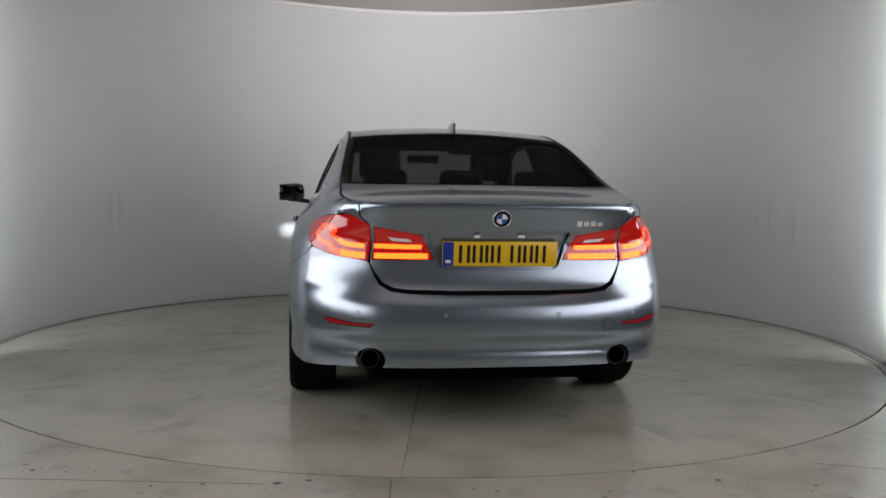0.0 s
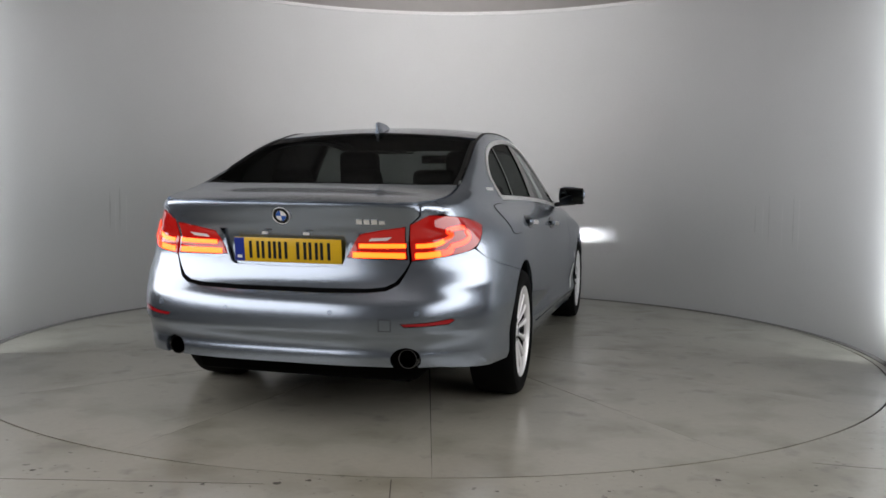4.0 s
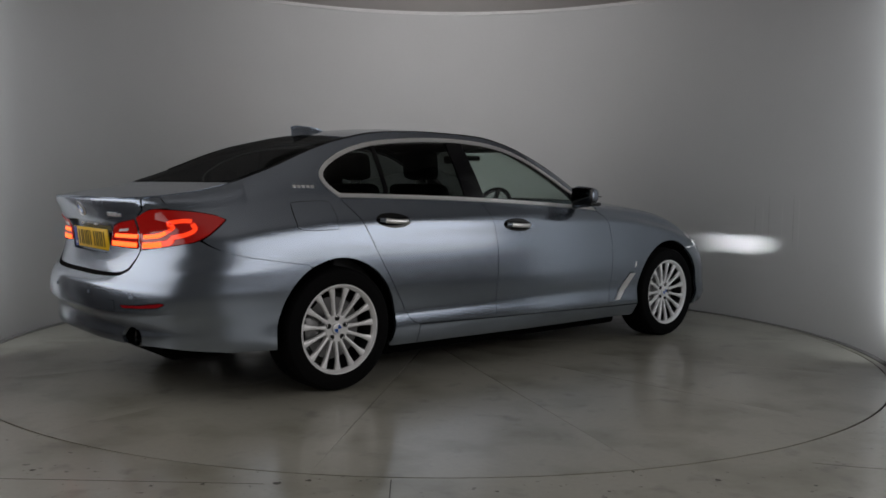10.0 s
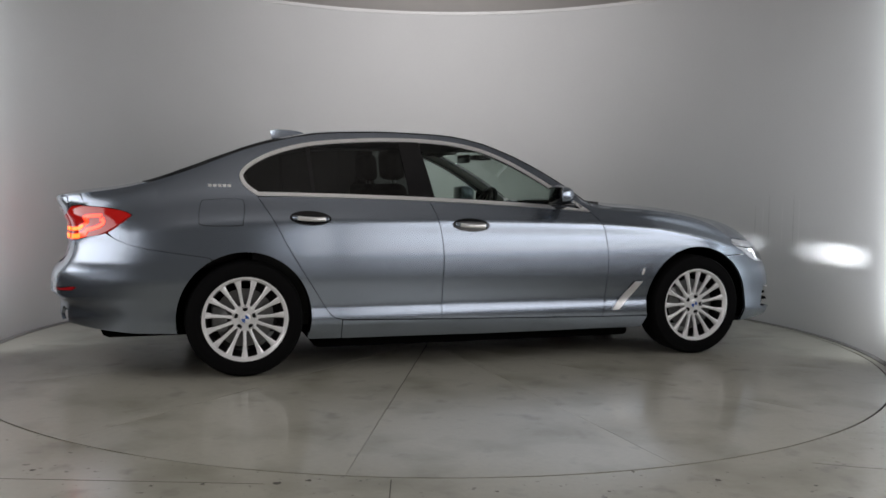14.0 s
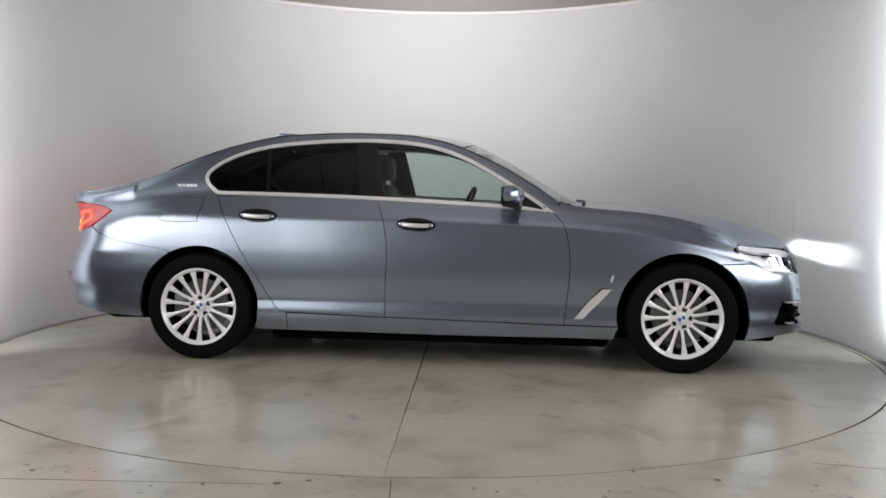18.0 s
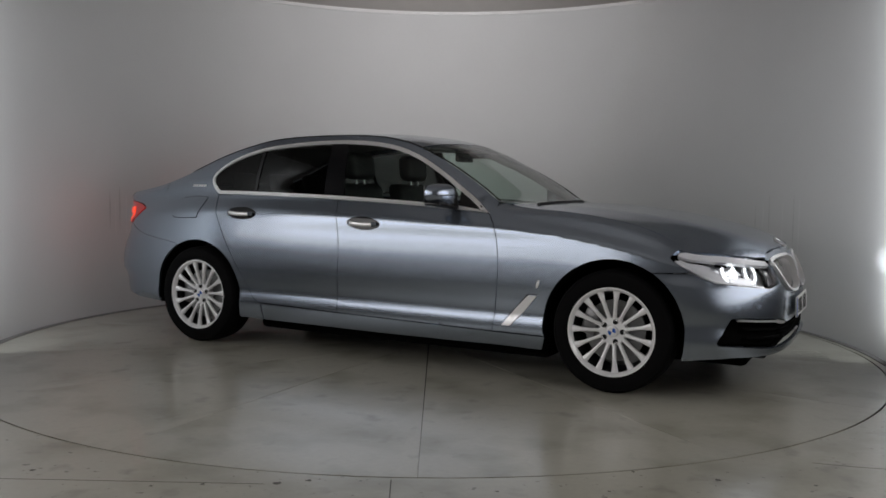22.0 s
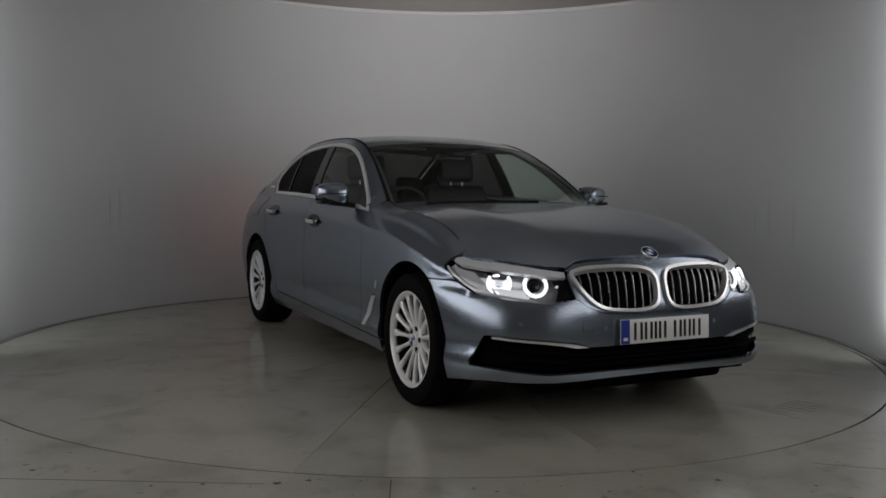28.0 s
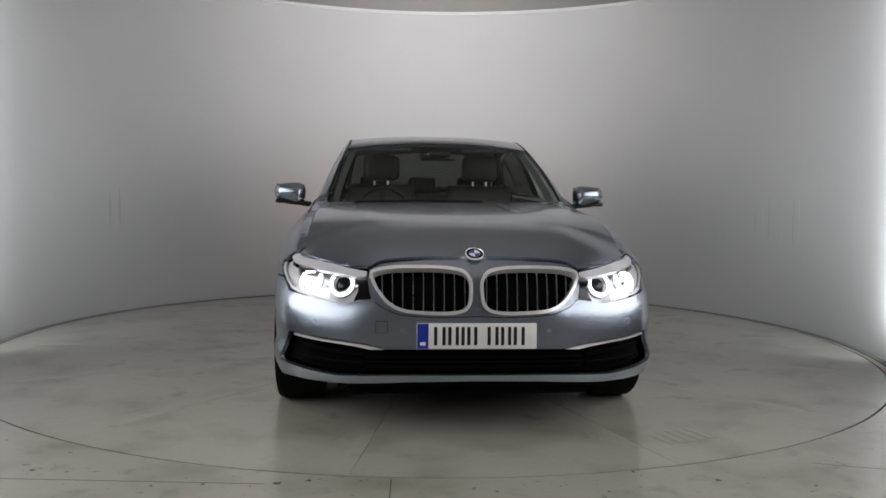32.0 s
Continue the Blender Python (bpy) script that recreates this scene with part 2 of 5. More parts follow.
def panel(outline, place, step=0.035, depth=0.02, gap=0.002, lift=0.0, holes=(), hole_gap=-0.002, cells=None):
    """A pressed sheet: a flat outline filled with a grid, laid on a curved surface by place(u, v), with edges turned in."""
    sx, sy = cells or (step, step)
    outer = dense(inset2(list(outline), gap) if gap else list(outline), step)
    loops = [outer] + [dense(inset2(list(h), hole_gap) if hole_gap else list(h), step) for h in holes]
    verts, edges = [], []
    for lp in loops:
        k = len(verts)
        verts += [Vector(p) for p in lp]
        edges += [(k + i, k + (i + 1) % len(lp)) for i in range(len(lp))]
    us, vs = [p[0] for p in outer], [p[1] for p in outer]
    d = min(sx, sy) * 0.4
    for i in range(int((max(us) - min(us)) / sx) + 2):
        for j in range(int((max(vs) - min(vs)) / sy) + 2):
            p = (min(us) + i * sx, min(vs) + j * sy)
            if inside(p, outer) and not any(inside(p, h) for h in loops[1:]) and not any(near_edge(p, lp, d) for lp in loops):
                verts.append(Vector(p))
    from mathutils.geometry import delaunay_2d_cdt
    vo, eo, fo = delaunay_2d_cdt(verts, edges, [], 0, 1e-7)[:3]
    bm = bmesh.new()

    def normal(u, v):
        h = 0.008
        a, b = Vector(place(u + h, v)) - Vector(place(u - h, v)), Vector(place(u, v + h)) - Vector(place(u, v - h))
        n = a.cross(b)
        return n.normalized() if n.length > 1e-12 else Vector((0, 0, 1))
    # the side that faces away from the car's core
    um, vm = sum(us) / len(us), sum(vs) / len(vs)
    pm = Vector(place(um, vm))
    core = Vector((min(3.0, max(-0.2, pm.x)), 0, 0.6))
    sg = 1 if normal(um, vm).dot(pm - core) >= 0 else -1
    P, Nn = [], []
    for p in vo:
        n = normal(*p) * sg
        Nn.append(n)
        P.append(Vector(place(*p)) + n * lift)
    vb = [bm.verts.new(p) for p in P]
    lay = bm.verts.layers.float_vector.new("sheet_normal")
    vb = list(bm.verts)
    for v, n in zip(vb, Nn):
        v[lay] = n
    for f in fo:
        c = sum((vo[i] for i in f), Vector((0, 0))) / len(f)
        c = (c.x, c.y)
        if not inside(c, outer) or any(inside(c, h) for h in loops[1:]):
            continue
        ids = list(f)
        a, b, c3 = P[ids[0]], P[ids[1]], P[ids[2]]
        if (b - a).cross(c3 - a).dot(Nn[ids[0]] + Nn[ids[1]]) < 0:
            ids.reverse()
        try:
            fc = bm.faces.new([vb[i] for i in ids])
        except ValueError:
            continue
        fc.smooth = True
    if depth:
        rims = [e for e in bm.edges if len(e.link_faces) == 1]
        idx = {v: i for i, v in enumerate(vb)}
        top, low = {}, {}
        for e in rims:
            for v in e.verts:
                if v not in top:
                    i = idx[v]
                    top[v] = bm.verts.new(P[i])
                    low[v] = bm.verts.new(P[i] - Nn[i] * depth)
        for e in rims:
            a, b = e.verts
            fc = bm.faces.new((top[a], top[b], low[b], low[a]))
            fc.smooth = True
        bm.normal_update()
        for v in list(top.values()) + list(low.values()):
            v[lay] = v.normal
    loose = [v for v in bm.verts if not v.link_faces]
    bmesh.ops.delete(bm, geom=loose, context="VERTS")
    return bm


# ---- the booth ----
CX, CY, WR, TR, WH = 0.035, -0.03, 3.0, 2.945, 2.895


def ring_wall(name, r0, r1, z0, z1, a0, a1, n, material, kind="structure", smooth_it=True):
    bm = bmesh.new()
    cols = []
    for i in range(n + 1):
        a = radians(a0 + (a1 - a0) * i / n)
        c, s = math.cos(a), math.sin(a)
        cols.append([bm.verts.new((CX + r * c, CY + r * s, z)) for r, z in ((r0, z0), (r0, z1), (r1, z1), (r1, z0))])
    for a, b in zip(cols, cols[1:]):
        for k in range(4):
            bm.faces.new((a[k], b[k], b[(k + 1) % 4], a[(k + 1) % 4]))
    bm.faces.new(cols[0])
    bm.faces.new(cols[-1])
    bmesh.ops.recalc_face_normals(bm, faces=bm.faces[:])
    ob = link_mesh(name, smooth(bm, 30), material)
    return tagged(ob, kind=kind)


tagged(ring_wall("wall_back", WR, WR + 0.12, -0.02, WH, -14, 194, 160, WALL), "smooth curved white booth wall with faint scuffs", "wall")
tagged(ring_wall("trim", WR - 0.012, WR + 0.13, WH + 0.001, WH + 0.032, -14, 194, 160, RIMWHITE), "white rim along the wall's top", "trim")
# grey strip paints the shade in the gap at the wall's foot
tagged(ring_wall("baseboard", WR - 0.045, WR - 0.001, -0.02, 0.006, -14, 194, 160, GAPGREY), "dark gap strip between turntable and wall", "baseboard")
# added unseen walls: dark ones cut bounced light, the grey one feeds reflections
for s, nm in ((-1, "wall_left"), (1, "wall_right")):
    ob = link_mesh(nm, box(CX + s * 3.0 - 0.06 + s * 0.12, CX + s * 3.0 + 0.06 + s * 0.12, -6.5, -0.78, -0.02, 3.6), DARKROOM)
    tagged(ob, "unseen dark side wall added before the booth", "wall", kind="structure")
tagged(link_mesh("wall_front", box(-3.4, 3.4, -8.1, -8.0, -0.02, 3.6), BACKDROP), "unseen grey wall added behind the camera", "wall", kind="structure")
for s, nm in ((-1, "wall_front_left"), (1, "wall_front_right")):
    tagged(link_mesh(nm, box(s * 3.35 - 0.06, s * 3.35 + 0.06, -8.0, -6.5, -0.02, 3.6), DARKROOM), "unseen dark wall added beside the camera", "wall", kind="structure")
tagged(link_mesh("wall_outer", box(-3.6, 3.6, 3.5, 3.6, -0.02, 3.6), CEIL), "plain studio wall behind the booth", "wall", kind="structure")
for s, nm in ((-1, "wall_outer_left"), (1, "wall_outer_right")):
    tagged(link_mesh(nm, box(s * 3.6 - 0.06, s * 3.6 + 0.06, -0.7, 3.6, -0.02, 3.6), CEIL), "plain studio wall beside the booth", "wall", kind="structure")
tagged(link_mesh("ceiling", box(-3.7, 3.7, -8.1, 3.7, 3.6, 3.7), CEIL), "plain grey-brown studio ceiling", "ceiling", kind="structure")


def concrete(name, colour, spots=0.5):
    """Worn floor paint: broad stains, small dark spots, pale scratches."""
    m = mat(name, colour, 0.36, vary=0.07, scale=1.3, fine=0.02, fine_scale=35, rough_vary=0.06)
    N, L = m.node_tree.nodes, m.node_tree.links
    b = N["Principled BSDF"]
    b.inputs["Coat Weight"].default_value, b.inputs["Coat Roughness"].default_value = 0.65, 0.15
    col = b.inputs["Base Color"].links[0].from_socket
    tc = [q for q in N if q.bl_idname == "ShaderNodeTexCoord"][0]

    def layer(col, scale, lo, hi, tone, amount, stretch=None, detail=4):
        src = tc.outputs["Object"]
        if stretch:
            mp = N.new("ShaderNodeMapping")
            mp.inputs["Scale"].default_value = stretch[:3]
            mp.inputs["Rotation"].default_value = (0, 0, stretch[3])
            L.new(src, mp.inputs["Vector"])
            src = mp.outputs[0]
        nz = N.new("ShaderNodeTexNoise")
        nz.inputs["Scale"].default_value, nz.inputs["Detail"].default_value = scale, detail
        L.new(src, nz.inputs["Vector"])
        mr = N.new("ShaderNodeMapRange")
        mr.inputs["From Min"].default_value, mr.inputs["From Max"].default_value = lo, hi
        mr.inputs["To Max"].default_value = amount
        L.new(nz.outputs["Fac"], mr.inputs["Value"])
        mx = N.new("ShaderNodeMixRGB")
        mx.inputs[2].default_value = (*tone, 1)
        L.new(mr.outputs[0], mx.inputs[0])
        L.new(col, mx.inputs[1])
        return mx.outputs[0]
    col = layer(col, 2.2, 0.50, 0.72, (0.19, 0.185, 0.125), 0.6)
    col = layer(col, 6.0, 0.58, 0.74, (0.12, 0.115, 0.10), 0.45)
    col = layer(col, 26.0, 0.665, 0.74, (0.07, 0.065, 0.055), spots, detail=2)
    col = layer(col, 5.0, 0.66, 0.74, (0.36, 0.35, 0.33), 0.06, (14, 0.7, 1, 0.5))
    col = layer(col, 5.0, 0.67, 0.75, (0.11, 0.105, 0.095), 0.14, (0.8, 18, 1, 0.3))
    L.new(col, b.inputs["Base Color"])
    return m


FLOORMAT = concrete("worn_grey_floor_paint", (0.40, 0.387, 0.322), 0.8)
TABLEMAT = concrete("grey_turntable_paint", (0.42, 0.408, 0.345), 0.08)
bm = bmesh.new()
n = 128
inner = [bm.verts.new(((TR + 0.011) * math.cos(2 * math.pi * i / n), (TR + 0.011) * math.sin(2 * math.pi * i / n), 0)) for i in range(n)]
outer = []
for i in range(n):
    a = 2 * math.pi * i / n
    c, s = math.cos(a), math.sin(a)
    k = min(3.6 / max(abs(c), 1e-6), (3.6 if s > 0 else 8.1) / max(abs(s), 1e-6))
    outer.append(bm.verts.new((c * k, s * k, 0)))
low = [bm.verts.new((v.co.x, v.co.y, -0.05)) for v in inner]
for i in range(n):
    j = (i + 1) % n
    bm.faces.new((inner[i], outer[i], outer[j], inner[j]))
    bm.faces.new((inner[i], inner[j], low[j], low[i]))
bm.faces.new(low)
bmesh.ops.recalc_face_normals(bm, faces=bm.faces[:])
floor = tagged(link_mesh("floor", bm, FLOORMAT), "worn grey painted concrete floor with stains", "floor", kind="structure")

# turntable: fourteen steel sectors on a disc
turntable = empty("turntable", "round grey painted turntable with radial joints", "turntable")
part("disc", lathe([(0.001, -0.045), (TR + 0.009, -0.045), (TR + 0.009, -0.03), (TR - 0.004, -0.03), (TR - 0.004, -0.006), (0.001, -0.006)], 128, "Z"), SKIRT, turntable, "dark disc under the deck")
bm = bmesh.new()
half = math.pi / 14
k = 12
g = 0.0005
inn = [bm.verts.new((0.02, 0, z)) for z in (0, -0.006)]
arc = [[bm.verts.new((TR * math.cos(a), TR * math.sin(a), z)) for a in [(-half + g / TR) + (2 * half - 2 * g / TR) * i / k for i in range(k + 1)]] for z in (0, -0.006)]
bm.faces.new([inn[0]] + arc[0])
bm.faces.new([inn[1]] + arc[1])
for i in range(k):
    bm.faces.new((arc[0][i], arc[0][i + 1], arc[1][i + 1], arc[1][i]))
bm.faces.new((inn[0], arc[0][0], arc[1][0], inn[1]))
bm.faces.new((inn[0], arc[0][-1], arc[1][-1], inn[1]))
bmesh.ops.recalc_face_normals(bm, faces=bm.faces[:])
sector = part("deck_sector", bm, TABLEMAT, turntable)
sector.matrix_basis = pose(0, 0, 0, 0, 0, -10 + 180 / 14)
for i in range(1, 14):
    o = new("deck_sector", sector.data)
    o.parent = turntable
    o.matrix_basis = pose(0, 0, 0, 0, 0, -10 + 180 / 14 + i * 360 / 14)

# faint number-like smudge left on the deck, worn to bars
WORN = mat("worn_pale_marking", (0.34, 0.333, 0.285), 0.4, vary=0.12, scale=40)
MARK_A = radians(-64.5 + 85.76)
for i in range(5):
    r = 2.62
    a = MARK_A + (i - 2) * 0.021
    ob = part("worn_mark", box(-0.085, 0.085, -0.016, 0.016, 0.0004, 0.0014, 0), WORN, turntable, "worn pale painted mark")
    ob.matrix_basis = pose(r * math.cos(a), r * math.sin(a), 0, 0, 0, math.degrees(a))

# faint vertical scuffs on the wall
SCUFF = mat("wall_scuff_grey", (0.52, 0.517, 0.513), 0.7, vary=0.12, scale=9)
SCUFF_PALE = mat("wall_scuff_pale", (0.64, 0.635, 0.63), 0.7, vary=0.08, scale=9)
rng = random.Random(4)
wall_back = bpy.data.objects["wall_back"]
for i, (a, z0, z1) in enumerate(((152.6, 0.66, 1.02), (154.0, 0.70, 1.08), (154.9, 0.64, 0.98), (156.1, 0.72, 1.04), (14.2, 0.62, 1.05), (15.5, 0.66, 1.08), (18.0, 0.60, 1.0), (21.0, 0.64, 1.07), (22.3, 0.70, 1.02), (24.0, 0.75, 0.98))):
    bm = bmesh.new()
    w = rng.uniform(0.10, 0.22)
    rows = []
    for k in range(9):
        t = k / 8
        q = w * (0.25 + 0.75 * math.sin(math.pi * t)) * rng.uniform(0.7, 1.2)
        row = []
        for e in (-q, q):
            c, s = math.cos(radians(a + e)), math.sin(radians(a + e))
            row.append(bm.verts.new((CX + (WR - 0.0022) * c, CY + (WR - 0.0022) * s, z0 + (z1 - z0) * t)))
        rows.append(row)
    for r0, r1 in zip(rows, rows[1:]):
        bm.faces.new((r0[0], r0[1], r1[1], r1[0]))
    part("scuff", bm, SCUFF if i % 2 else SCUFF_PALE, wall_back, "faint vertical scuff")

# joints in the fixed floor before the turntable, and dark droppings of dirt
JOINT = mat("floor_joint_dirt", (0.10, 0.095, 0.08), 0.8, vary=0.2)
for pts in (((-0.135, -2.975), (-0.13, -3.3)), ((1.56, -2.73), (1.70, -2.775), (1.82, -2.80), (2.05, -2.81)), ((-0.6, -3.03), (-1.4, -3.00), (-2.2, -2.98))):
    part("floor_joint", tube([(x, y, 0.0) for x, y in pts], 0.0022, 6, rz=0.0008), JOINT, floor, "thin dirty floor joint")
for x, y in ((-1.0, -3.06), (-0.82, -3.04), (-0.55, -3.02), (-0.44, -2.99), (0.80, -2.86), (0.66, -3.08), (1.1, -2.95), (1.45, -3.0), (-1.5, -2.9), (0.25, -3.09), (1.9, -2.7)):
    k = 9
    bm = bmesh.new()
    r = rng.uniform(0.006, 0.014)
    rim = [bm.verts.new((x + r * rng.uniform(0.6, 1.4) * math.cos(2 * math.pi * i / k), y + r * rng.uniform(0.6, 1.4) * math.sin(2 * math.pi * i / k), 0.0006)) for i in range(k)]
    bm.faces.new(rim)
    part("dirt_spot", bm, JOINT, floor, "small dark dirt spot")
# ---- the car: origin on the ground under the middle of the rear axle, x forward ----
WBASE, HUBZ = 2.975, 0.332
f_w = curve((-1.2, 0.925), (-0.5, 0.930), (0.0, 0.934), (0.55, 0.912), (1.5, 0.905), (2.2, 0.912), (2.65, 0.928), (3.0, 0.934), (4.0, 0.934))
f_zb = curve((-1.1, 0.955), (-0.7, 0.975), (-0.3, 1.02), (0.084, 1.036), (1.15, 1.012), (2.2, 0.952), (2.5, 0.92), (2.9, 0.86), (3.3, 0.765), (3.6, 0.70))
f_yb = curve((-1.0, 0.88), (-0.9, 0.845), (-0.75, 0.81), (-0.6, 0.795), (-0.3, 0.78), (0.084, 0.785), (1.15, 0.81), (2.2, 0.83), (2.6, 0.842), (2.9, 0.848), (3.3, 0.885), (3.6, 0.90))
f_zr = curve((-1.05, 1.02), (-0.9, 1.035), (-0.75, 1.055), (-0.6, 1.085), (-0.3, 1.182), (0.0, 1.303), (0.2, 1.364), (0.5, 1.420), (0.9, 1.436), (1.25, 1.428), (1.5, 1.388), (1.7, 1.318), (1.9, 1.222), (2.1, 1.105), (2.25, 1.01), (2.4, 0.986), (2.7, 0.962), (3.0, 0.918), (3.2, 0.855), (3.3, 0.802), (3.5, 0.755), (3.7, 0.71))
f_yr = curve((-1.0, 0.85), (-0.9, 0.785), (-0.75, 0.735), (-0.55, 0.69), (-0.3, 0.665), (0.0, 0.632), (0.2, 0.612), (0.5, 0.598), (0.9, 0.595), (1.3, 0.596), (1.5, 0.602), (1.7, 0.628), (1.9, 0.662), (2.1, 0.695), (2.25, 0.718), (2.4, 0.735), (2.7, 0.75), (3.0, 0.758), (3.3, 0.822), (3.5, 0.86), (3.7, 0.87))
f_zc = curve((-1.06, 1.025), (-0.9, 1.058), (-0.7, 1.085), (-0.55, 1.118), (-0.3, 1.208), (-0.1, 1.287), (0.1, 1.361), (0.3, 1.417), (0.6, 1.461), (0.9, 1.472), (1.2, 1.465), (1.45, 1.446), (1.6, 1.418), (1.7, 1.387), (1.8, 1.340), (2.0, 1.228), (2.2, 1.105), (2.33, 1.032), (2.39, 1.012), (2.5, 1.010), (2.73, 0.993), (2.93, 0.974), (3.13, 0.949), (3.34, 0.914), (3.54, 0.866), (3.7, 0.800), (3.8, 0.745))
XF, XR = 2.9, -0.1
f_nf = curve((0.15, 3.6), (0.33, 3.75), (0.45, 3.65), (0.60, 3.15), (0.70, 2.85), (0.76, 2.6), (0.9, 2.4))
f_nr = curve((0.2, 3.5), (0.60, 3.5), (0.66, 3.9), (0.78, 3.6), (0.95, 3.6), (1.1, 3.9))
f_af = curve((0.12, 0.83), (0.2, 0.885), (0.27, 0.912), (0.33, 0.918), (0.40, 0.905), (0.55, 0.905), (0.62, 0.89), (0.70, 0.865), (0.78, 0.81), (0.88, 0.74), (1.0, 0.68))
f_ar = curve((0.15, 0.86), (0.3, 0.938), (0.345, 0.946), (0.378, 0.940), (0.425, 0.948), (0.450, 0.968), (0.462, 0.990), (0.52, 0.992), (0.60, 0.975), (0.64, 0.93), (0.68, 0.905), (0.75, 0.892), (0.86, 0.885), (0.90, 0.91), (0.965, 0.935), (1.0, 0.955), (1.03, 0.955), (1.1, 0.94))


@functools.lru_cache(maxsize=None)
def section(xi):
    x = xi / 500
    w, zb, yb, zr, yr = f_w(x), f_zb(x), f_yb(x), f_zr(x), f_yr(x)
    zs = min(0.80, zb - 0.10) - 0.085 * max(0.0, min(1.0, (-0.15 - x) / 0.45))
    k = max(0.0, min(1.0, (-0.28 - x) / 0.25))
    pts = [(0.05, w - 0.16), (0.14, w - 0.085), (0.19, w - 0.045 - 0.03 * k), (0.27, w - 0.010 - 0.026 * k), (0.305, w - 0.002 - 0.024 * k), (0.34, w - 0.005 - 0.016 * k), (0.39, w - 0.014), (0.47, w - 0.006), (0.56, w), (max(0.62, zs - 0.13), w - 0.003), (zs - 0.03, w - 0.010), (zs + 0.01, w - 0.014)]
    zk = zs + (zb - zs) * 0.40
    pts += [(zk, yb + (w - yb) * 0.80), (zb, yb)]
    if zr - zb > 0.12:
        pts += [(zb + (zr - zb) * 0.35, yb + (yr - yb) * 0.27), (zb + (zr - zb) * 0.7, yb + (yr - yb) * 0.60), (zb + (zr - zb) * 0.9, yb + (yr - yb) * 0.83), (zr, yr)]
    else:
        zr = max(zr, zb + 0.012)
        pts += [(zb + (zr - zb) * 0.6, yb + (yr - yb) * 0.35), (zr, yr)]
    return curve(*pts)


def base(x, z):
    k = x * 500
    i = math.floor(k)
    a, b = section(i)(z), section(i + 1)(z)
    return a + (b - a) * (k - i)


def corner(x, z):
    if x > XF:
        t, n = (x - XF) / f_af(z), f_nf(z)
    elif x < XR:
        t, n = (XR - x) / f_ar(z), f_nr(z)
    else:
        return 1.0
    return max(0.0, 1 - min(1, t) ** n) ** (1 / n)


def yside(x, z):
    return base(x, z) * corner(x, z)


def yrail(x):
    return yside(x, f_zr(x))


@functools.lru_cache(maxsize=None)
def rail_y(xi):
    return yrail(xi / 500)


def ztop(x, y):
    k = x * 500
    i = math.floor(k)
    yr = max(0.05, rail_y(i) + (rail_y(i + 1) - rail_y(i)) * (k - i))
    zr, zc = f_zr(x), f_zc(x)
    t = min(1.15, abs(y) / yr)
    p = 2.3 + 1.3 * max(0, min(1, (x - 2.35) / 0.3))
    z = zr + (zc - zr) * (1 - t ** p)
    if x > 2.4:
        z += 0.007 * math.exp(-((abs(y) - 0.47 - 0.08 * (3.2 - x)) / 0.10) ** 2) * min(1, (x - 2.4) / 0.3)
    return z


def side(s):
    return lambda u, v: (u, s * yside(u, v), v)


def top(u, v):
    return (u, v, ztop(u, v))


def wrap(front):
    """Bumper space: the angle round the car's end, and the height."""
    xc, nf, af, dr = (XF, f_nf, f_af, 1) if front else (XR, f_nr, f_ar, -1)

    def f(th, z):
        c, s = math.cos(th), math.sin(th)
        a, n = af(z), nf(z)
        b = base(xc + dr * 0.6, z)
        for _ in range(3):
            r = (abs(c / a) ** n + abs(s / b) ** n) ** (-1 / n)
            b = base(xc + dr * abs(r * c), z)
        return (xc + dr * r * c, r * s, z)
    return f


nose, tail = wrap(True), wrap(False)


def th_y(front, y, z):
    """The angle of the point with that y."""
    f = nose if front else tail
    lo, hi = 0.0, math.pi / 2
    for _ in range(26):
        m = (lo + hi) / 2
        lo, hi = (m, hi) if f(m, z)[1] < abs(y) else (lo, m)
    return math.copysign(lo, y)


def th_x(front, x, z):
    xc = XF if front else XR
    return math.atan2(yside(x, z), abs(x - xc))


def fy(y, z):
    return (th_y(True, y, z), z)


def fx(x, z):
    return (th_x(True, x, z), z)


def ry(y, z):
    return (th_y(False, y, z), z)


def rx(x, z):
    return (th_x(False, x, z), z)


def both(half):
    """Closes a half outline (from the middle's one end to its other) with its mirror."""
    return list(half) + [(-u, v) for u, v in reversed(half) if abs(u) > 1e-6]


def arc(cx, cz, r, a0, a1, n=20):
    return [(cx + r * math.cos(radians(a0 + (a1 - a0) * i / n)), cz + r * math.sin(radians(a0 + (a1 - a0) * i / n))) for i in range(n + 1)]


def mirrored(poly):
    return [(-u, v) for u, v in poly]


car = empty("car", "blue-grey metallic executive saloon with lit lamps on the turntable", "car")

# outlines in the side view
DOOR_REAR_EDGE = spline([(0.081, 1.03), (0.108, 0.985), (0.165, 0.89), (0.261, 0.711), (0.398, 0.488), (0.49, 0.345), (0.56, 0.312)], 5, False)
DOOR_MID = spline([(1.119, 1.012), (1.165, 0.86), (1.187, 0.688), (1.180, 0.50), (1.178, 0.296)], 5, False)
DOOR_FRONT = spline([(2.200, 0.952), (2.256, 0.891), (2.286, 0.805), (2.304, 0.633), (2.286, 0.389), (2.271, 0.276)], 5, False)
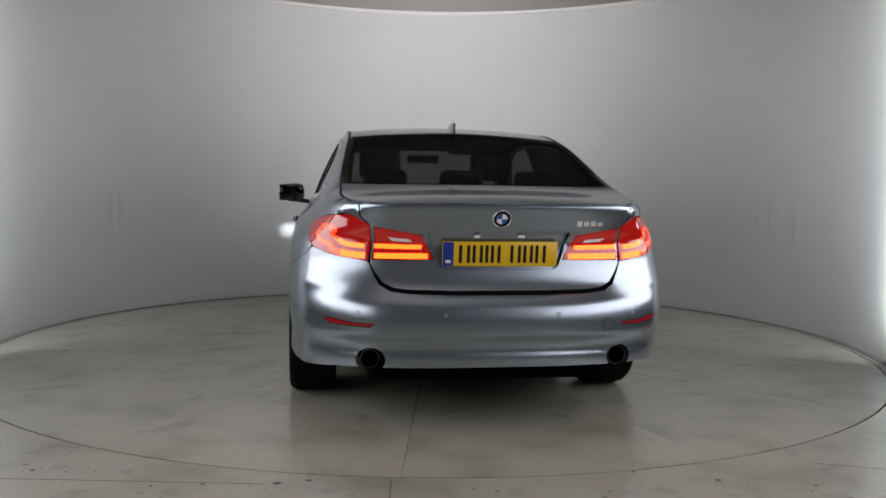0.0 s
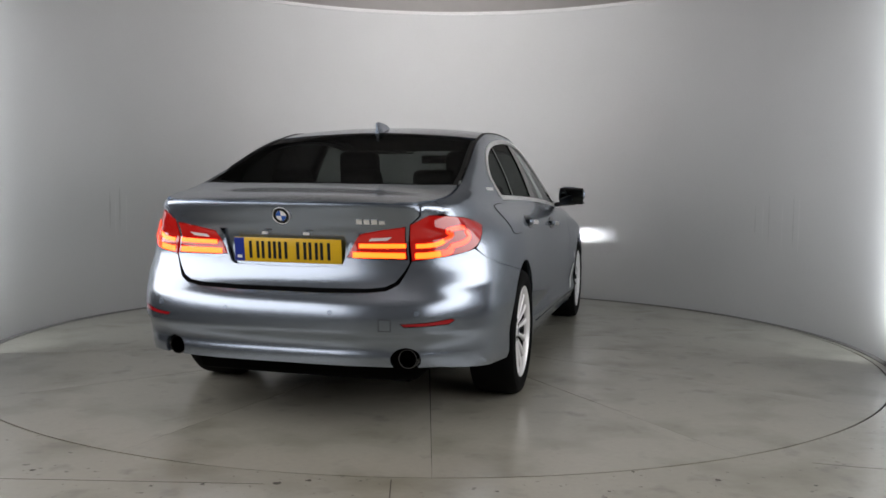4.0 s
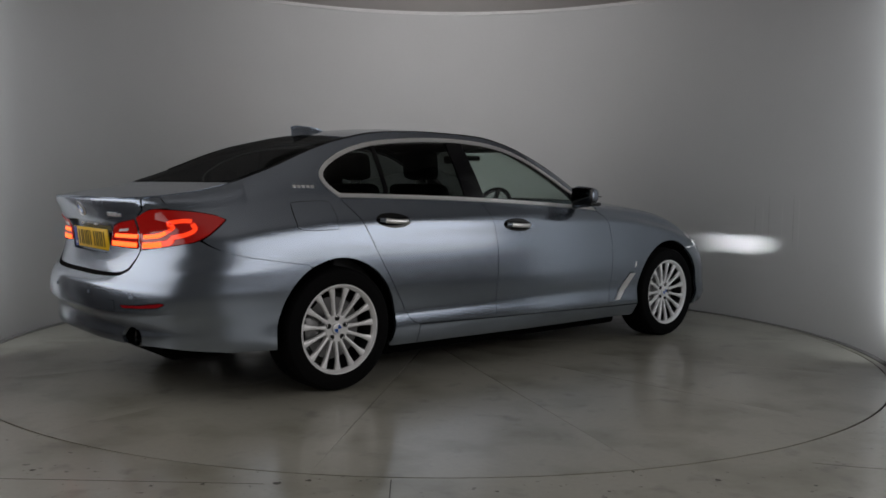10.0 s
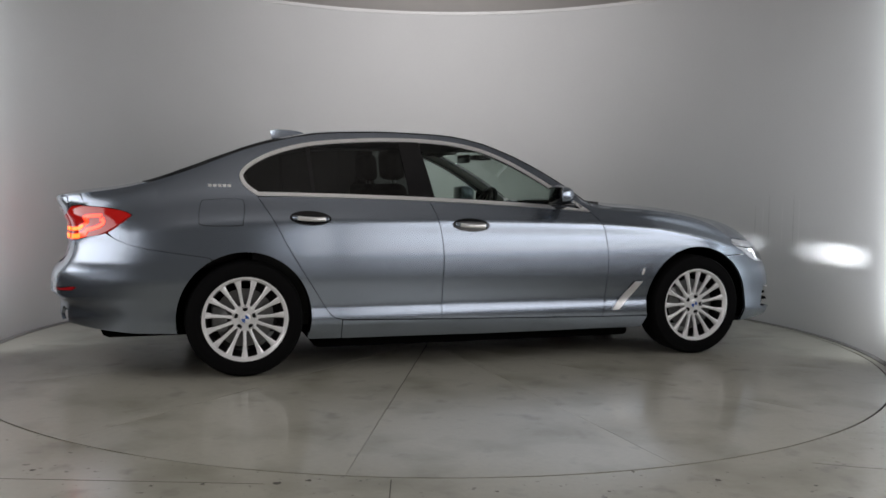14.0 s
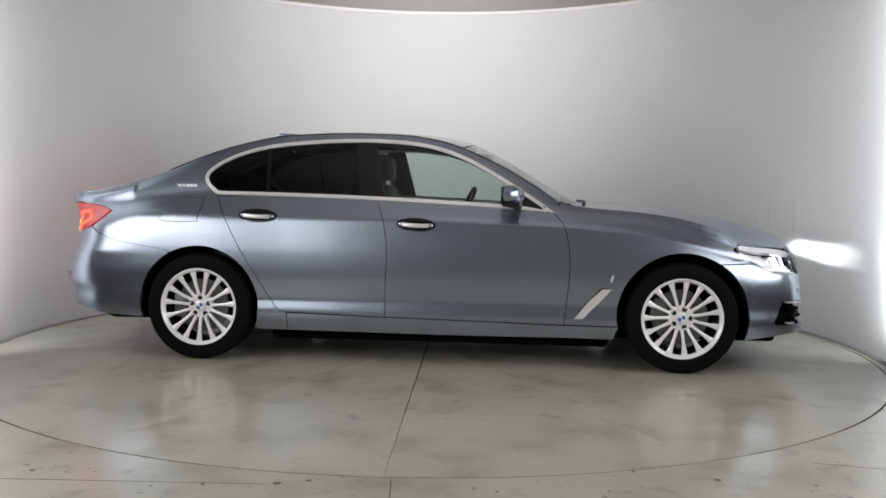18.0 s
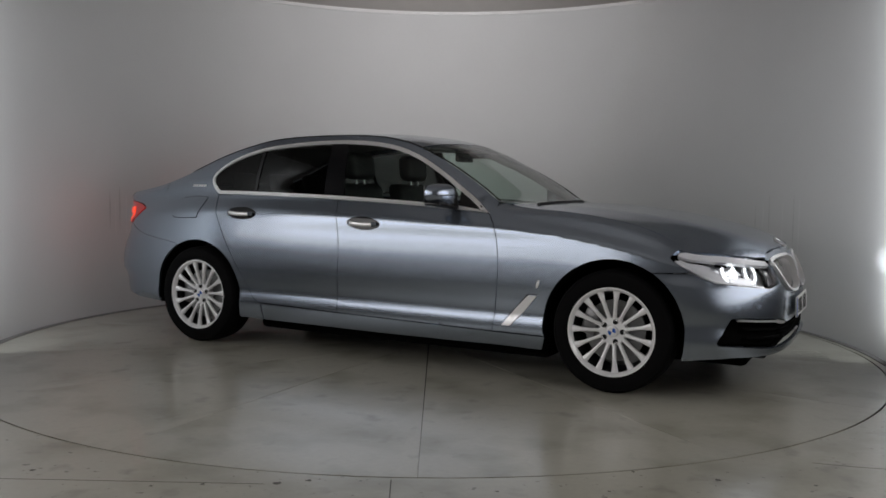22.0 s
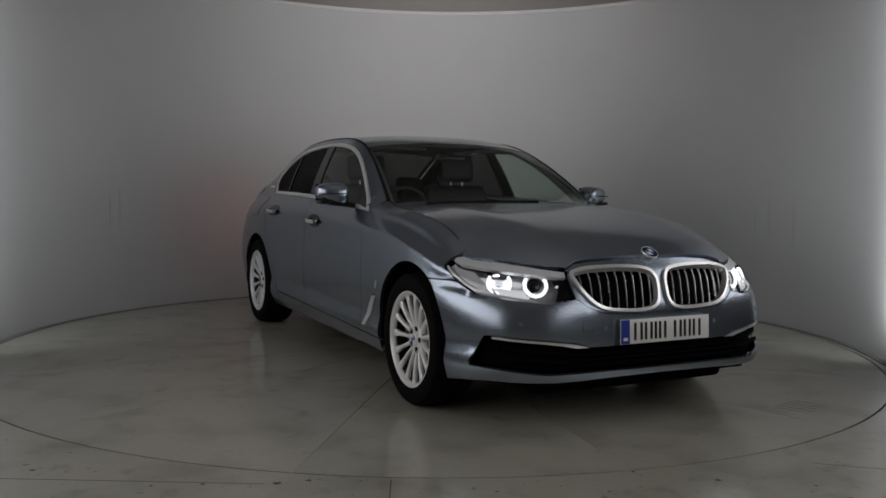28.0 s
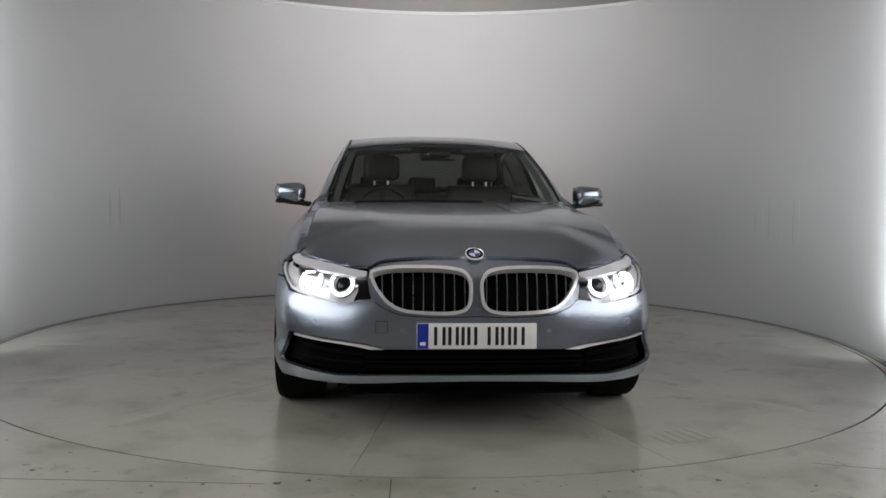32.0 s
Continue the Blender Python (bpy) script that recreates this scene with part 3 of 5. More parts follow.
DLO_TOP = spline([(2.205, 0.953), (2.205, 0.953), (2.090, 1.035), (1.98, 1.105), (1.857, 1.182), (1.676, 1.280), (1.496, 1.348), (1.317, 1.383), (1.139, 1.397), (0.996, 1.400), (0.782, 1.395), (0.497, 1.372), (0.32, 1.342), (0.177, 1.298), (0.07, 1.245), (0.005, 1.195), (-0.018, 1.150), (0.0, 1.10), (0.04, 1.062), (0.081, 1.034), (0.081, 1.034)], 3, False)
DLO_LOW = [(0.3, 1.032), (0.6, 1.027), (0.9, 1.020), (1.119, 1.0125), (1.4, 1.001), (1.7, 0.986), (2.0, 0.967)]
DLO = DLO_TOP + DLO_LOW
REAR_ARCH = arc(0, HUBZ + 0.005, 0.378, -21, 118)
FRONT_ARCH = arc(WBASE, HUBZ + 0.005, 0.388, 200, 57)


def build_side(s):
    sp = side(s)
    # quarter, roof rail and windscreen pillar in one pressing
    back = spline([(-0.2, 0.685), (-0.4, 0.715), (-0.56, 0.742), (-0.68, 0.782), (-0.735, 0.822)], 4, False)
    lamp = spline([(-0.735, 0.822), (-0.70, 0.847), (-0.655, 0.881), (-0.606, 0.921), (-0.606, 0.921), (-0.66, 0.945), (-0.75, 0.961), (-0.855, 0.971), (-0.87, 1.0)], 4, False)
    rails = [(x, f_zr(x) - 0.002) for x in [-0.88 + 0.05 * i for i in range(64)]]
    rails = [p for p in rails if p[0] < 2.24]
    outline = REAR_ARCH + back + lamp[1:] + rails + [(2.24, 0.985), (2.212, 0.949)] + DLO_TOP[1:] + DOOR_REAR_EDGE[1:] + [(0.56, 0.193), (0.375, 0.197)]
    part("body_side", panel(outline, sp, 0.022), PAINT, car)
    part("rear_door", panel(DOOR_REAR_EDGE + [(0.8, 0.306)] + DOOR_MID[::-1] + DLO_LOW[:4][::-1][1:], sp, 0.024), PAINT, car)
    part("front_door", panel(DOOR_MID + [(1.7, 0.286)] + DOOR_FRONT[::-1] + DLO_LOW[4:][::-1], sp, 0.0255), PAINT, car)
    head = spline([(3.385, 0.671), (3.385, 0.671), (3.345, 0.698), (3.300, 0.722), (3.272, 0.746), (3.285, 0.768), (3.31, 0.786)], 4, False)
    fender = DOOR_FRONT + [(2.60, 0.276)] + [p for p in FRONT_ARCH if p[1] > 0.28 or p[0] > 3.0] + head + [(x, f_zr(x) + 0.0015) for x in [3.30 - 0.05 * i for i in range(22)]]
    part("front_wing", panel(fender, sp, 0.018), PAINT, car)
    sill = [(0.561, 0.308), (1.18, 0.293), (2.27, 0.273), (2.60, 0.273), (2.57, 0.19), (1.5, 0.185), (0.561, 0.193)]
    part("sill", panel(sill, sp, 0.04), PAINT, car)


for s in (-1, 1):
    build_side(s)

# bonnet, glass, roof, boot lid
HOOD_FRONT = [(nose(*fy(y, z))[0] - 0.003, y) for y, z in ((0.795, 0.781), (0.748, 0.771), (0.70, 0.763), (0.62, 0.750), (0.54, 0.735), (0.468, 0.724), (0.42, 0.747), (0.33, 0.759), (0.2, 0.764), (0.1, 0.766), (0, 0.766))]
hood = [(2.30, 0.705), (2.34, 0.60), (2.37, 0.3), (2.375, 0.0)]
hood = hood + [(2.37, -0.3), (2.34, -0.60), (2.30, -0.705)] + [(x, -(rail_y(round(x * 500)) - 0.001)) for x in [2.4 + 0.1 * i for i in range(9)]] + [(a, -b) for a, b in HOOD_FRONT] + HOOD_FRONT[::-1][1:] + [(x, (rail_y(round(x * 500)) - 0.001)) for x in [3.2 - 0.1 * i for i in range(9)]]
part("bonnet", panel(hood, top, 0.035), PAINT, car)
WS_SIDE = [(x, rail_y(round(x * 500)) - 0.022) for x in (1.635, 1.7, 1.8, 1.9, 2.0, 2.1, 2.2, 2.26)]
ws = WS_SIDE + [(2.35, 0.6), (2.41, 0.3), (2.42, 0.0), (2.41, -0.3), (2.35, -0.6)] + [(a, -b) for a, b in WS_SIDE[::-1]] + [(1.685, -0.3), (1.70, 0), (1.685, 0.3)]
part("windscreen", panel(ws, top, 0.06, 0.004), GLASS, car, "green-tinted windscreen")
RL = [(x, rail_y(round(x * 500)) - 0.012) for x in [1.622 - 0.06 * i for i in range(24)]]
roof = [(1.675, -0.3), (1.69, 0), (1.675, 0.3)] + RL + [(0.24, 0.3), (0.27, 0), (0.24, -0.3)] + [(a, -b) for a, b in RL[::-1]]
part("roof", panel(roof, top, 0.05), PAINT, car)
BL = [(x, rail_y(round(x * 500)) - 0.03) for x in (0.20, 0.1, 0.0, -0.1, -0.2, -0.3, -0.4, -0.5)]
back_glass = BL + [(-0.545, 0.5), (-0.57, 0.25), (-0.575, 0), (-0.57, -0.25), (-0.545, -0.5)] + [(a, -b) for a, b in BL[::-1]] + [(0.24, -0.3), (0.27, 0), (0.24, 0.3)]
SEAL = [(x, rail_y(round(x * 500)) - 0.009) for x in (0.20, 0.1, 0.0, -0.1, -0.2, -0.3, -0.4, -0.5)]
part("rear_window_seal", panel(SEAL + [(-0.56, 0.5), (-0.585, 0.25), (-0.588, 0), (-0.585, -0.25), (-0.56, -0.5)] + [(a, -b) for a, b in SEAL[::-1]] + [(0.25, -0.3), (0.28, 0), (0.25, 0.3)], top, 0.06, 0.0, 0, lift=-0.007, holes=[inset2(back_glass, 0.02)], hole_gap=0), BLACK, car, "black rubber seal round the rear window")
part("rear_window", panel(back_glass, top, 0.06, 0.004), PRIVACY, car, "dark tinted rear window")
DK = [(x, rail_y(round(x * 500)) - 0.003) for x in (-0.52, -0.6, -0.7, -0.8, -0.88)]
deck = DK + [(-0.96, 0.60), (-1.015, 0.5), (-1.045, 0.3), (-1.05, 0), (-1.045, -0.3), (-1.015, -0.5), (-0.96, -0.60)] + [(a, -b) for a, b in DK[::-1]] + [(-0.56, -0.5), (-0.585, -0.25), (-0.59, 0), (-0.585, 0.25), (-0.56, 0.5)]
part("boot_deck", panel(deck, top, 0.035), PAINT, car)

# boot lid's upright face
LAMP_IN = [ry(0.558, 0.775), ry(0.553, 0.918), ry(0.45, 0.902), ry(0.35, 0.882), ry(0.318, 0.83), ry(0.292, 0.780), ry(0.42, 0.776)]
boot = [ry(0, 1.018)] + [ry(0.3, 1.018), ry(0.5, 1.018), ry(0.615, 1.018), ry(0.61, 0.965), ry(0.572, 0.928), ry(0.568, 0.76), ry(0.548, 0.72), ry(0.515, 0.676), ry(0.47, 0.655), ry(0.4, 0.647), ry(0.2, 0.643), ry(0, 0.643)]
RECESS = [ry(0.0, 0.898), ry(0.32, 0.896), ry(0.288, 0.80), ry(0.27, 0.750), ry(0.25, 0.738), ry(0.0, 0.734)]
part("boot_lid", panel(both(boot), tail, 0.035, holes=[LAMP_IN, mirrored(LAMP_IN), both(RECESS)]), PAINT, car)
for s in (-1, 1):
    cn = [ry(0.619, 1.020), ry(0.615, 0.966), ry(0.58, 0.932), ry(0.645, 0.970), rx(-0.86, 0.976), rx(-0.87, 1.0), rx(-0.885, 1.030)]
    part("tail_corner", panel(cn if s > 0 else mirrored(cn), tail, 0.03, 0.02, 0.001), PAINT, car)
GAP = [ry(0, 0.665), ry(0.4, 0.668), ry(0.47, 0.676), ry(0.50, 0.695), ry(0.535, 0.74), ry(0.572, 0.765), ry(0.566, 0.715), ry(0.535, 0.658), ry(0.48, 0.632), ry(0.4, 0.62), ry(0, 0.615)]
part("boot_gap", panel(both(GAP), tail, 0.05, 0.0, 0, lift=-0.012), VOID, car, "black gap under the boot lid")
part("plate_recess", panel(both(RECESS), tail, 0.05, 0.0, 0, lift=-0.026), PAINT, car, "shaded recess for the number plate")

LAMP_OUT = spline([ry(0.577, 0.770), ry(0.577, 0.770), ry(0.574, 0.925), ry(0.574, 0.925), ry(0.64, 0.964), rx(-0.86, 0.967), rx(-0.75, 0.957), rx(-0.66, 0.941), rx(-0.612, 0.921), rx(-0.612, 0.921), rx(-0.66, 0.884), rx(-0.705, 0.850), rx(-0.77, 0.815), ry(0.73, 0.795)], 3)
upper = [rx(x, z + 0.0015) for x, z in spline([(-0.2, 0.685), (-0.4, 0.715), (-0.56, 0.742), (-0.68, 0.782), (-0.745, 0.819)], 4, False)]
for_bumper = [ry(0, 0.628), ry(0.2, 0.628), ry(0.4, 0.633), ry(0.48, 0.642), ry(0.528, 0.668), ry(0.556, 0.72), ry(0.574, 0.768), ry(0.65, 0.780), ry(0.73, 0.793), rx(-0.77, 0.812)] + upper[::-1]
ra = [rx(x, z) for x, z in arc(0, HUBZ + 0.005, 0.379, 118.5, 192, 12)]
EXH = [(0.565 + 0.062 * math.cos(a), 0.338 + 0.052 * math.sin(a)) for a in [2 * math.pi * i / 20 for i in range(20)]]
EXH = [ry(y, z) for y, z in EXH]
for_bumper += ra + [rx(-0.6, 0.262), rx(-0.8, 0.285), ry(0.7, 0.30), ry(0.45, 0.305), ry(0, 0.305)]
REFL = [ry(0.555, 0.503), ry(0.66, 0.508), ry(0.752, 0.522), rx(-0.905, 0.515), rx(-0.93, 0.498), ry(0.66, 0.492), ry(0.57, 0.490)]
part("rear_bumper", panel(both(for_bumper), tail, 0.035, holes=[EXH, mirrored(EXH), REFL, mirrored(REFL)]), PAINT, car)

# front bumper with its one wide intake
NOSE_TOP = [fy(0, 0.538), fy(0.13, 0.533), fy(0.252, 0.537), fy(0.34, 0.546), fy(0.41, 0.575), fy(0.456, 0.610), fy(0.574, 0.588), fy(0.70, 0.600), fx(3.50, 0.620), fx(3.43, 0.646), fx(3.388, 0.666)]
fa = [fx(x, z) for x, z in arc(WBASE, HUBZ + 0.005, 0.390, 56, -18, 12)]
INTAKE = [fy(0, 0.392), fy(0.40, 0.392), fy(0.46, 0.412), fy(0.60, 0.428), fy(0.74, 0.438), fy(0.79, 0.442), fx(3.582, 0.440), fx(3.572, 0.424), fx(3.545, 0.362), fx(3.522, 0.322), fx(3.528, 0.304), fy(0.80, 0.298), fy(0.70, 0.286), fy(0.60, 0.276), fy(0.48, 0.280), fy(0.35, 0.284), fy(0, 0.284)]
fb = NOSE_TOP + fa + [fx(3.34, 0.205), fx(3.45, 0.222), fy(0.80, 0.238), fy(0.55, 0.238), fy(0.3, 0.250), fy(0, 0.254)]
part("front_bumper", panel(both(fb), nose, 0.035, holes=[both(INTAKE)]), PAINT, car)
# a black sheet behind the opening paints the intake's shade
part("intake", panel(both(INTAKE), nose, 0.06, 0.0, 0, lift=-0.05), VOID, car, "black sheet for the shade inside the intake")

# side window chrome and glass
for s in (-1, 1):
    sp = side(s)
    inner = inset2(DLO, 0.022)
    part("window_surround", panel(DLO, sp, 0.03, 0.008, 0, lift=0.004, holes=[inner], hole_gap=0), CHROME, car, "satin chrome window surround")
    def strip(x0t, x0b, x1t, x1b):
        """The part of the window opening between two slanted lines."""
        n = 24
        zhi = lambda x: float(np.interp(x, TX, TZ))
        up, dn = [], []
        for i in range(n + 1):
            t = i / n
            xt = x0t + (x1t - x0t) * t
            xb = x0b + (x1b - x0b) * t
            up.append((xt, zhi(xt)))
            dn.append((xb, float(np.interp(xb, LX, LZ))))
        return up + dn[::-1]
    half = len(DLO_TOP)
    mid = sorted(inner[half:])
    LX, LZ = [0.06] + [p[0] for p in mid] + [2.15], [1.056] + [p[1] for p in mid] + [0.985]
    tops2 = sorted([p for p in inner[:half] if p[0] > 0.35])
    TX, TZ = [p[0] for p in tops2], [p[1] for p in tops2]
    rear_tip = [p for p in inner[:half] if p[0] <= 0.375]
    quarter = rear_tip + [(0.30, np.interp(0.30, LX, LZ)), (0.395, np.interp(0.395, LX, LZ)), (0.375, np.interp(0.375, TX, TZ))]
    part("quarter_window", panel(quarter, sp, 0.04, 0.004, 0.0, lift=-0.004), PRIVACY, car, "dark tinted quarter glass")
    part("rear_side_window", panel(strip(0.40, 0.42, 0.955, 0.995), sp, 0.05, 0.004, 0.0, lift=-0.006), PRIVACY, car, "dark tinted door glass")
    part("window_divider", panel(strip(0.375, 0.395, 0.40, 0.42), sp, 0.05, 0.01, 0.0, lift=0.0), GLOSSBLACK, car, "black window divider")
    part("door_pillar", panel(strip(0.955, 0.995, 1.085, 1.155), sp, 0.05, 0.01, 0.0, lift=0.0), GLOSSBLACK, car, "gloss black door pillar")
    front_tip = [p for p in inner[:half] if p[0] > 1.10]
    fwin = [(1.085, np.interp(1.085, TX, TZ))] + front_tip[::-1] + [(x, np.interp(x, LX, LZ)) for x in (2.0, 1.7, 1.4)] + [(1.155, np.interp(1.155, LX, LZ))]
    part("front_side_window", panel(fwin, sp, 0.05, 0.004, 0.0, lift=-0.006), GLASS, car, "green-tinted door glass")


# ---- wheels ----
def build_wheel():
    w = new("wheel")
    prof = [(0.232, -0.10), (0.240, -0.112), (0.262, -0.120), (0.295, -0.121), (0.318, -0.114), (0.330, -0.098), (0.334, -0.06), (0.335, 0.0), (0.334, 0.06), (0.330, 0.098), (0.318, 0.114), (0.295, 0.121), (0.262, 0.120), (0.240, 0.112), (0.232, 0.10)]
    part("tyre", lathe(prof, 72, "Y", True), RUBBER, w, "black low-profile tyre")
    lip = [(0.243, -0.113), (0.243, -0.104), (0.232, -0.092), (0.222, -0.080), (0.220, -0.086), (0.222, -0.098), (0.229, -0.106), (0.236, -0.113)]
    part("rim", lathe(lip, 72, "Y", True), SILVER, w, "silver alloy rim")
    barrel = [(0.224, -0.084), (0.219, -0.05), (0.205, 0.02), (0.215, 0.09), (0.240, 0.106), (0.243, 0.11), (0.222, 0.10), (0.20, 0.02), (0.212, -0.05), (0.219, -0.084)]
    part("barrel", lathe(barrel, 72, "Y", True), BLACK, w, "dark wheel barrel")
    part("brake_disc", lathe([(0.06, -0.03), (0.168, -0.03), (0.168, -0.01), (0.06, -0.01)], 40, "Y", True), BRAKE, w, "grey steel brake disc")
    part("brake_caliper", box(-0.185, -0.095, -0.055, 0.03, -0.075, 0.075, 0.015), BRAKE, w, "grey brake caliper")
    sp = bmesh.new()
    rs = [0.068, 0.082, 0.12, 0.17, 0.222]
    hw = [0.0125, 0.0095, 0.0088, 0.0108, 0.0195]
    ys = [-0.076, -0.079, -0.087, -0.094, -0.098]
    dp = [0.03, 0.028, 0.022, 0.02, 0.02]
    rows = []
    for r, h, y, d in zip(rs, hw, ys, dp):
        rows.append([sp.verts.new((r, y + d, -h * 0.9)), sp.verts.new((r, y + 0.005, -h)), sp.verts.new((r, y, -h * 0.5)), sp.verts.new((r, y, h * 0.5)), sp.verts.new((r, y + 0.005, h)), sp.verts.new((r, y + d, h * 0.9))])
    for a, b in zip(rows, rows[1:]):
        for k in range(6):
            sp.faces.new((a[k], a[(k + 1) % 6], b[(k + 1) % 6], b[k]))
    sp.faces.new(rows[0])
    sp.faces.new(rows[-1])
    bmesh.ops.recalc_face_normals(sp, faces=sp.faces[:])
    first = part("spoke", smooth(sp, 50), SILVER, w)
    first.matrix_basis = pose(0, 0, 0, 0, 19, 0)
    for i in range(1, 15):
        o = new("spoke", first.data)
        o.parent = w
        o.matrix_basis = pose(0, 0, 0, 0, 19 + i * 24, 0)
    part("hub", lathe([(0.001, -0.074), (0.034, -0.075), (0.068, -0.078), (0.075, -0.072), (0.075, -0.03), (0.001, -0.03)], 40), SILVER, w)
    cap = part("hub_cap", lathe([(0.001, -0.088), (0.024, -0.087), (0.031, -0.083), (0.034, -0.07), (0.001, -0.07)], 32), SILVER, w)
    for i in range(4):
        q = bmesh.new()
        pts = [(0, 0)] + [(0.022 * math.cos(radians(90 * i + a)), 0.022 * math.sin(radians(90 * i + a))) for a in range(0, 91, 15)]
        q.faces.new([q.verts.new((a, -0.0892, b)) for a, b in pts])
        part("badge_quarter", q, BADGEBLUE if i % 2 == 0 else BADGEWHITE, cap)
    bolt = None
    for i in range(5):
        a = radians(72 * i + 18)
        m = (0.056 * math.cos(a), 0, 0.056 * math.sin(a))
        if bolt is None:
            bolt = part("bolt_socket", lathe([(0.001, -0.0775), (0.0125, -0.0775), (0.0145, -0.0805), (0.0145, -0.06), (0.001, -0.06)], 14), BLACK, w, "dark recessed wheel bolt")
            bolt.matrix_basis = pose(*m)
        else:
            o = new("bolt_socket", bolt.data)
            o.parent = w
            o.matrix_basis = pose(*m)
            o["label"] = "dark recessed wheel bolt"
    w.parent = car
    return w


wheel = build_wheel()
wheel.matrix_basis = pose(0, -0.808, HUBZ)
for x, y in ((WBASE, -0.80), (0, 0.808), (WBASE, 0.80)):
    o = copy_thing(wheel, pose(x, y, HUBZ, 0, 0, 0 if y < 0 else 180) @ pose(0, 0, 0, 0, 17 if x else 3, 0))
    o.parent = car
# ---- nose: grille, lamps, trim ----
def at_front(y, z, lift=0.0):
    return surface_point(nose, fy(y, z), lift)


def surface_point(f, uv, lift=0.0):
    u, v = uv
    h = 0.002
    a, b = Vector(f(u + h, v)) - Vector(f(u - h, v)), Vector(f(u, v + h)) - Vector(f(u, v - h))
    n = a.cross(b).normalized()
    p = Vector(f(u, v))
    if n.dot(p - Vector((min(3.0, max(-0.2, p.x)), 0, 0.6))) < 0:
        n = -n
    return p + n * lift, n


KIDNEY = spline([(0.464, 0.700), (0.452, 0.726), (0.38, 0.744), (0.29, 0.750), (0.205, 0.751), (0.11, 0.746), (0.045, 0.730), (0.016, 0.690), (0.013, 0.640), (0.022, 0.585), (0.055, 0.553), (0.129, 0.541), (0.252, 0.545), (0.33, 0.555), (0.389, 0.585), (0.436, 0.640), (0.458, 0.682)], 3)
KIDNEY = inset2(KIDNEY, 0.004)
KID = [fy(y, z) for y, z in KIDNEY]
KID_IN = [fy(y, z) for y, z in inset2(KIDNEY, 0.0135)]
KID_MID = [fy(y, z) for y, z in inset2(KIDNEY, 0.007)]
HOOD_LINE = [fy(0, 0.780), fy(0.2, 0.778), fy(0.33, 0.769), fy(0.42, 0.757), fy(0.468, 0.731)]
snout = HOOD_LINE + [fy(0.468, 0.66), fy(0.458, 0.612), fy(0.41, 0.575), fy(0.34, 0.546), fy(0.252, 0.537), fy(0.13, 0.533), fy(0, 0.538)]
part("nose_panel", panel(both(snout), nose, 0.03, 0.02, 0.001, lift=-0.004, holes=[KID_MID, mirrored(KID_MID)], hole_gap=0), PAINT, car)
for s in (-1, 1):
    mk = (lambda q: q) if s > 0 else mirrored
    # a black sheet behind the slats paints the grille's shaded depth
    grille = part("grille", panel(mk(KID_MID), nose, 0.05, 0.0, 0, lift=-0.07), VOID, car, "black kidney-shaped sheet for the shade behind the grille")
    part("grille_frame", panel(mk(KID), nose, 0.02, 0.035, 0, lift=0.014, holes=[mk(KID_IN)], hole_gap=0), CHROME, grille, "satin chrome grille frame")
    ys = [0.048 + 0.0455 * i for i in range(9)]
    for y in ys:
        zs = [(p[1]) for p in inset2(KIDNEY, 0.0145) if abs(p[0] - y) < 0.045]
        lo, hi = min(zs) + 0.002, max(zs) - 0.002
        if y > 0.38:
            lo = max(lo, 0.588 + (y - 0.38) * 1.2)
        bm = bmesh.new()
        rows = []
        for i in range(7):
            z = lo + (hi - lo) * i / 6
            p, n = at_front(s * y, z, -0.011 - 0.016 * (1 - i / 6))
            q = p - n * 0.006
            rows.append([bm.verts.new(p + Vector((0, -0.0015, 0))), bm.verts.new(p + n * 0.003), bm.verts.new(p + Vector((0, 0.0015, 0))), bm.verts.new(q + Vector((0, 0.0018, 0))), bm.verts.new(q - Vector((0, 0.0018, 0)))])
        for a, b in zip(rows, rows[1:]):
            for k in range(5):
                bm.faces.new((a[k], a[(k + 1) % 5], b[(k + 1) % 5], b[k]))
        bm.faces.new(rows[0])
        bm.faces.new(rows[-1])
        bmesh.ops.recalc_face_normals(bm, faces=bm.faces[:])
        part("grille_slat", smooth(bm, 50), SLAT, grille)

for s in (-1, 1):
    tip = [fy(0.60, 0.755), fy(0.72, 0.782), fx(3.36, 0.795), fx(3.27, 0.800), fx(3.262, 0.760), fx(3.31, 0.770), fy(0.76, 0.762)]
    part("wing_tip", panel(tip if s > 0 else mirrored(tip), nose, 0.03, 0.0, 0, lift=-0.013), PAINT, car)
HEAD = [fy(0.472, 0.727), fy(0.54, 0.736), fy(0.62, 0.746), fy(0.70, 0.759), fy(0.78, 0.770), fx(3.335, 0.781), fx(3.30, 0.777), fx(3.280, 0.764), fx(3.275, 0.747), fx(3.302, 0.724), fx(3.347, 0.699), fx(3.388, 0.670), fx(3.43, 0.649), fx(3.50, 0.622), fy(0.70, 0.603), fy(0.66, 0.594), fy(0.574, 0.588), fy(0.53, 0.597), fy(0.50, 0.610), fy(0.458, 0.614), fy(0.468, 0.66)]
BROW = [fy(0.474, 0.724), fy(0.54, 0.733), fy(0.62, 0.745), fy(0.70, 0.757), fy(0.78, 0.767), fx(3.335, 0.776), fx(3.305, 0.771), fx(3.305, 0.757), fx(3.36, 0.742), fy(0.78, 0.733), fy(0.70, 0.723), fy(0.62, 0.715), fy(0.54, 0.706), fy(0.48, 0.703)]
LOWB = [fx(3.30, 0.737), fx(3.36, 0.705), fx(3.43, 0.665), fx(3.50, 0.636), fy(0.70, 0.614), fy(0.62, 0.601), fy(0.62, 0.593), fy(0.70, 0.605), fx(3.50, 0.625), fx(3.43, 0.652), fx(3.36, 0.692), fx(3.30, 0.727)]


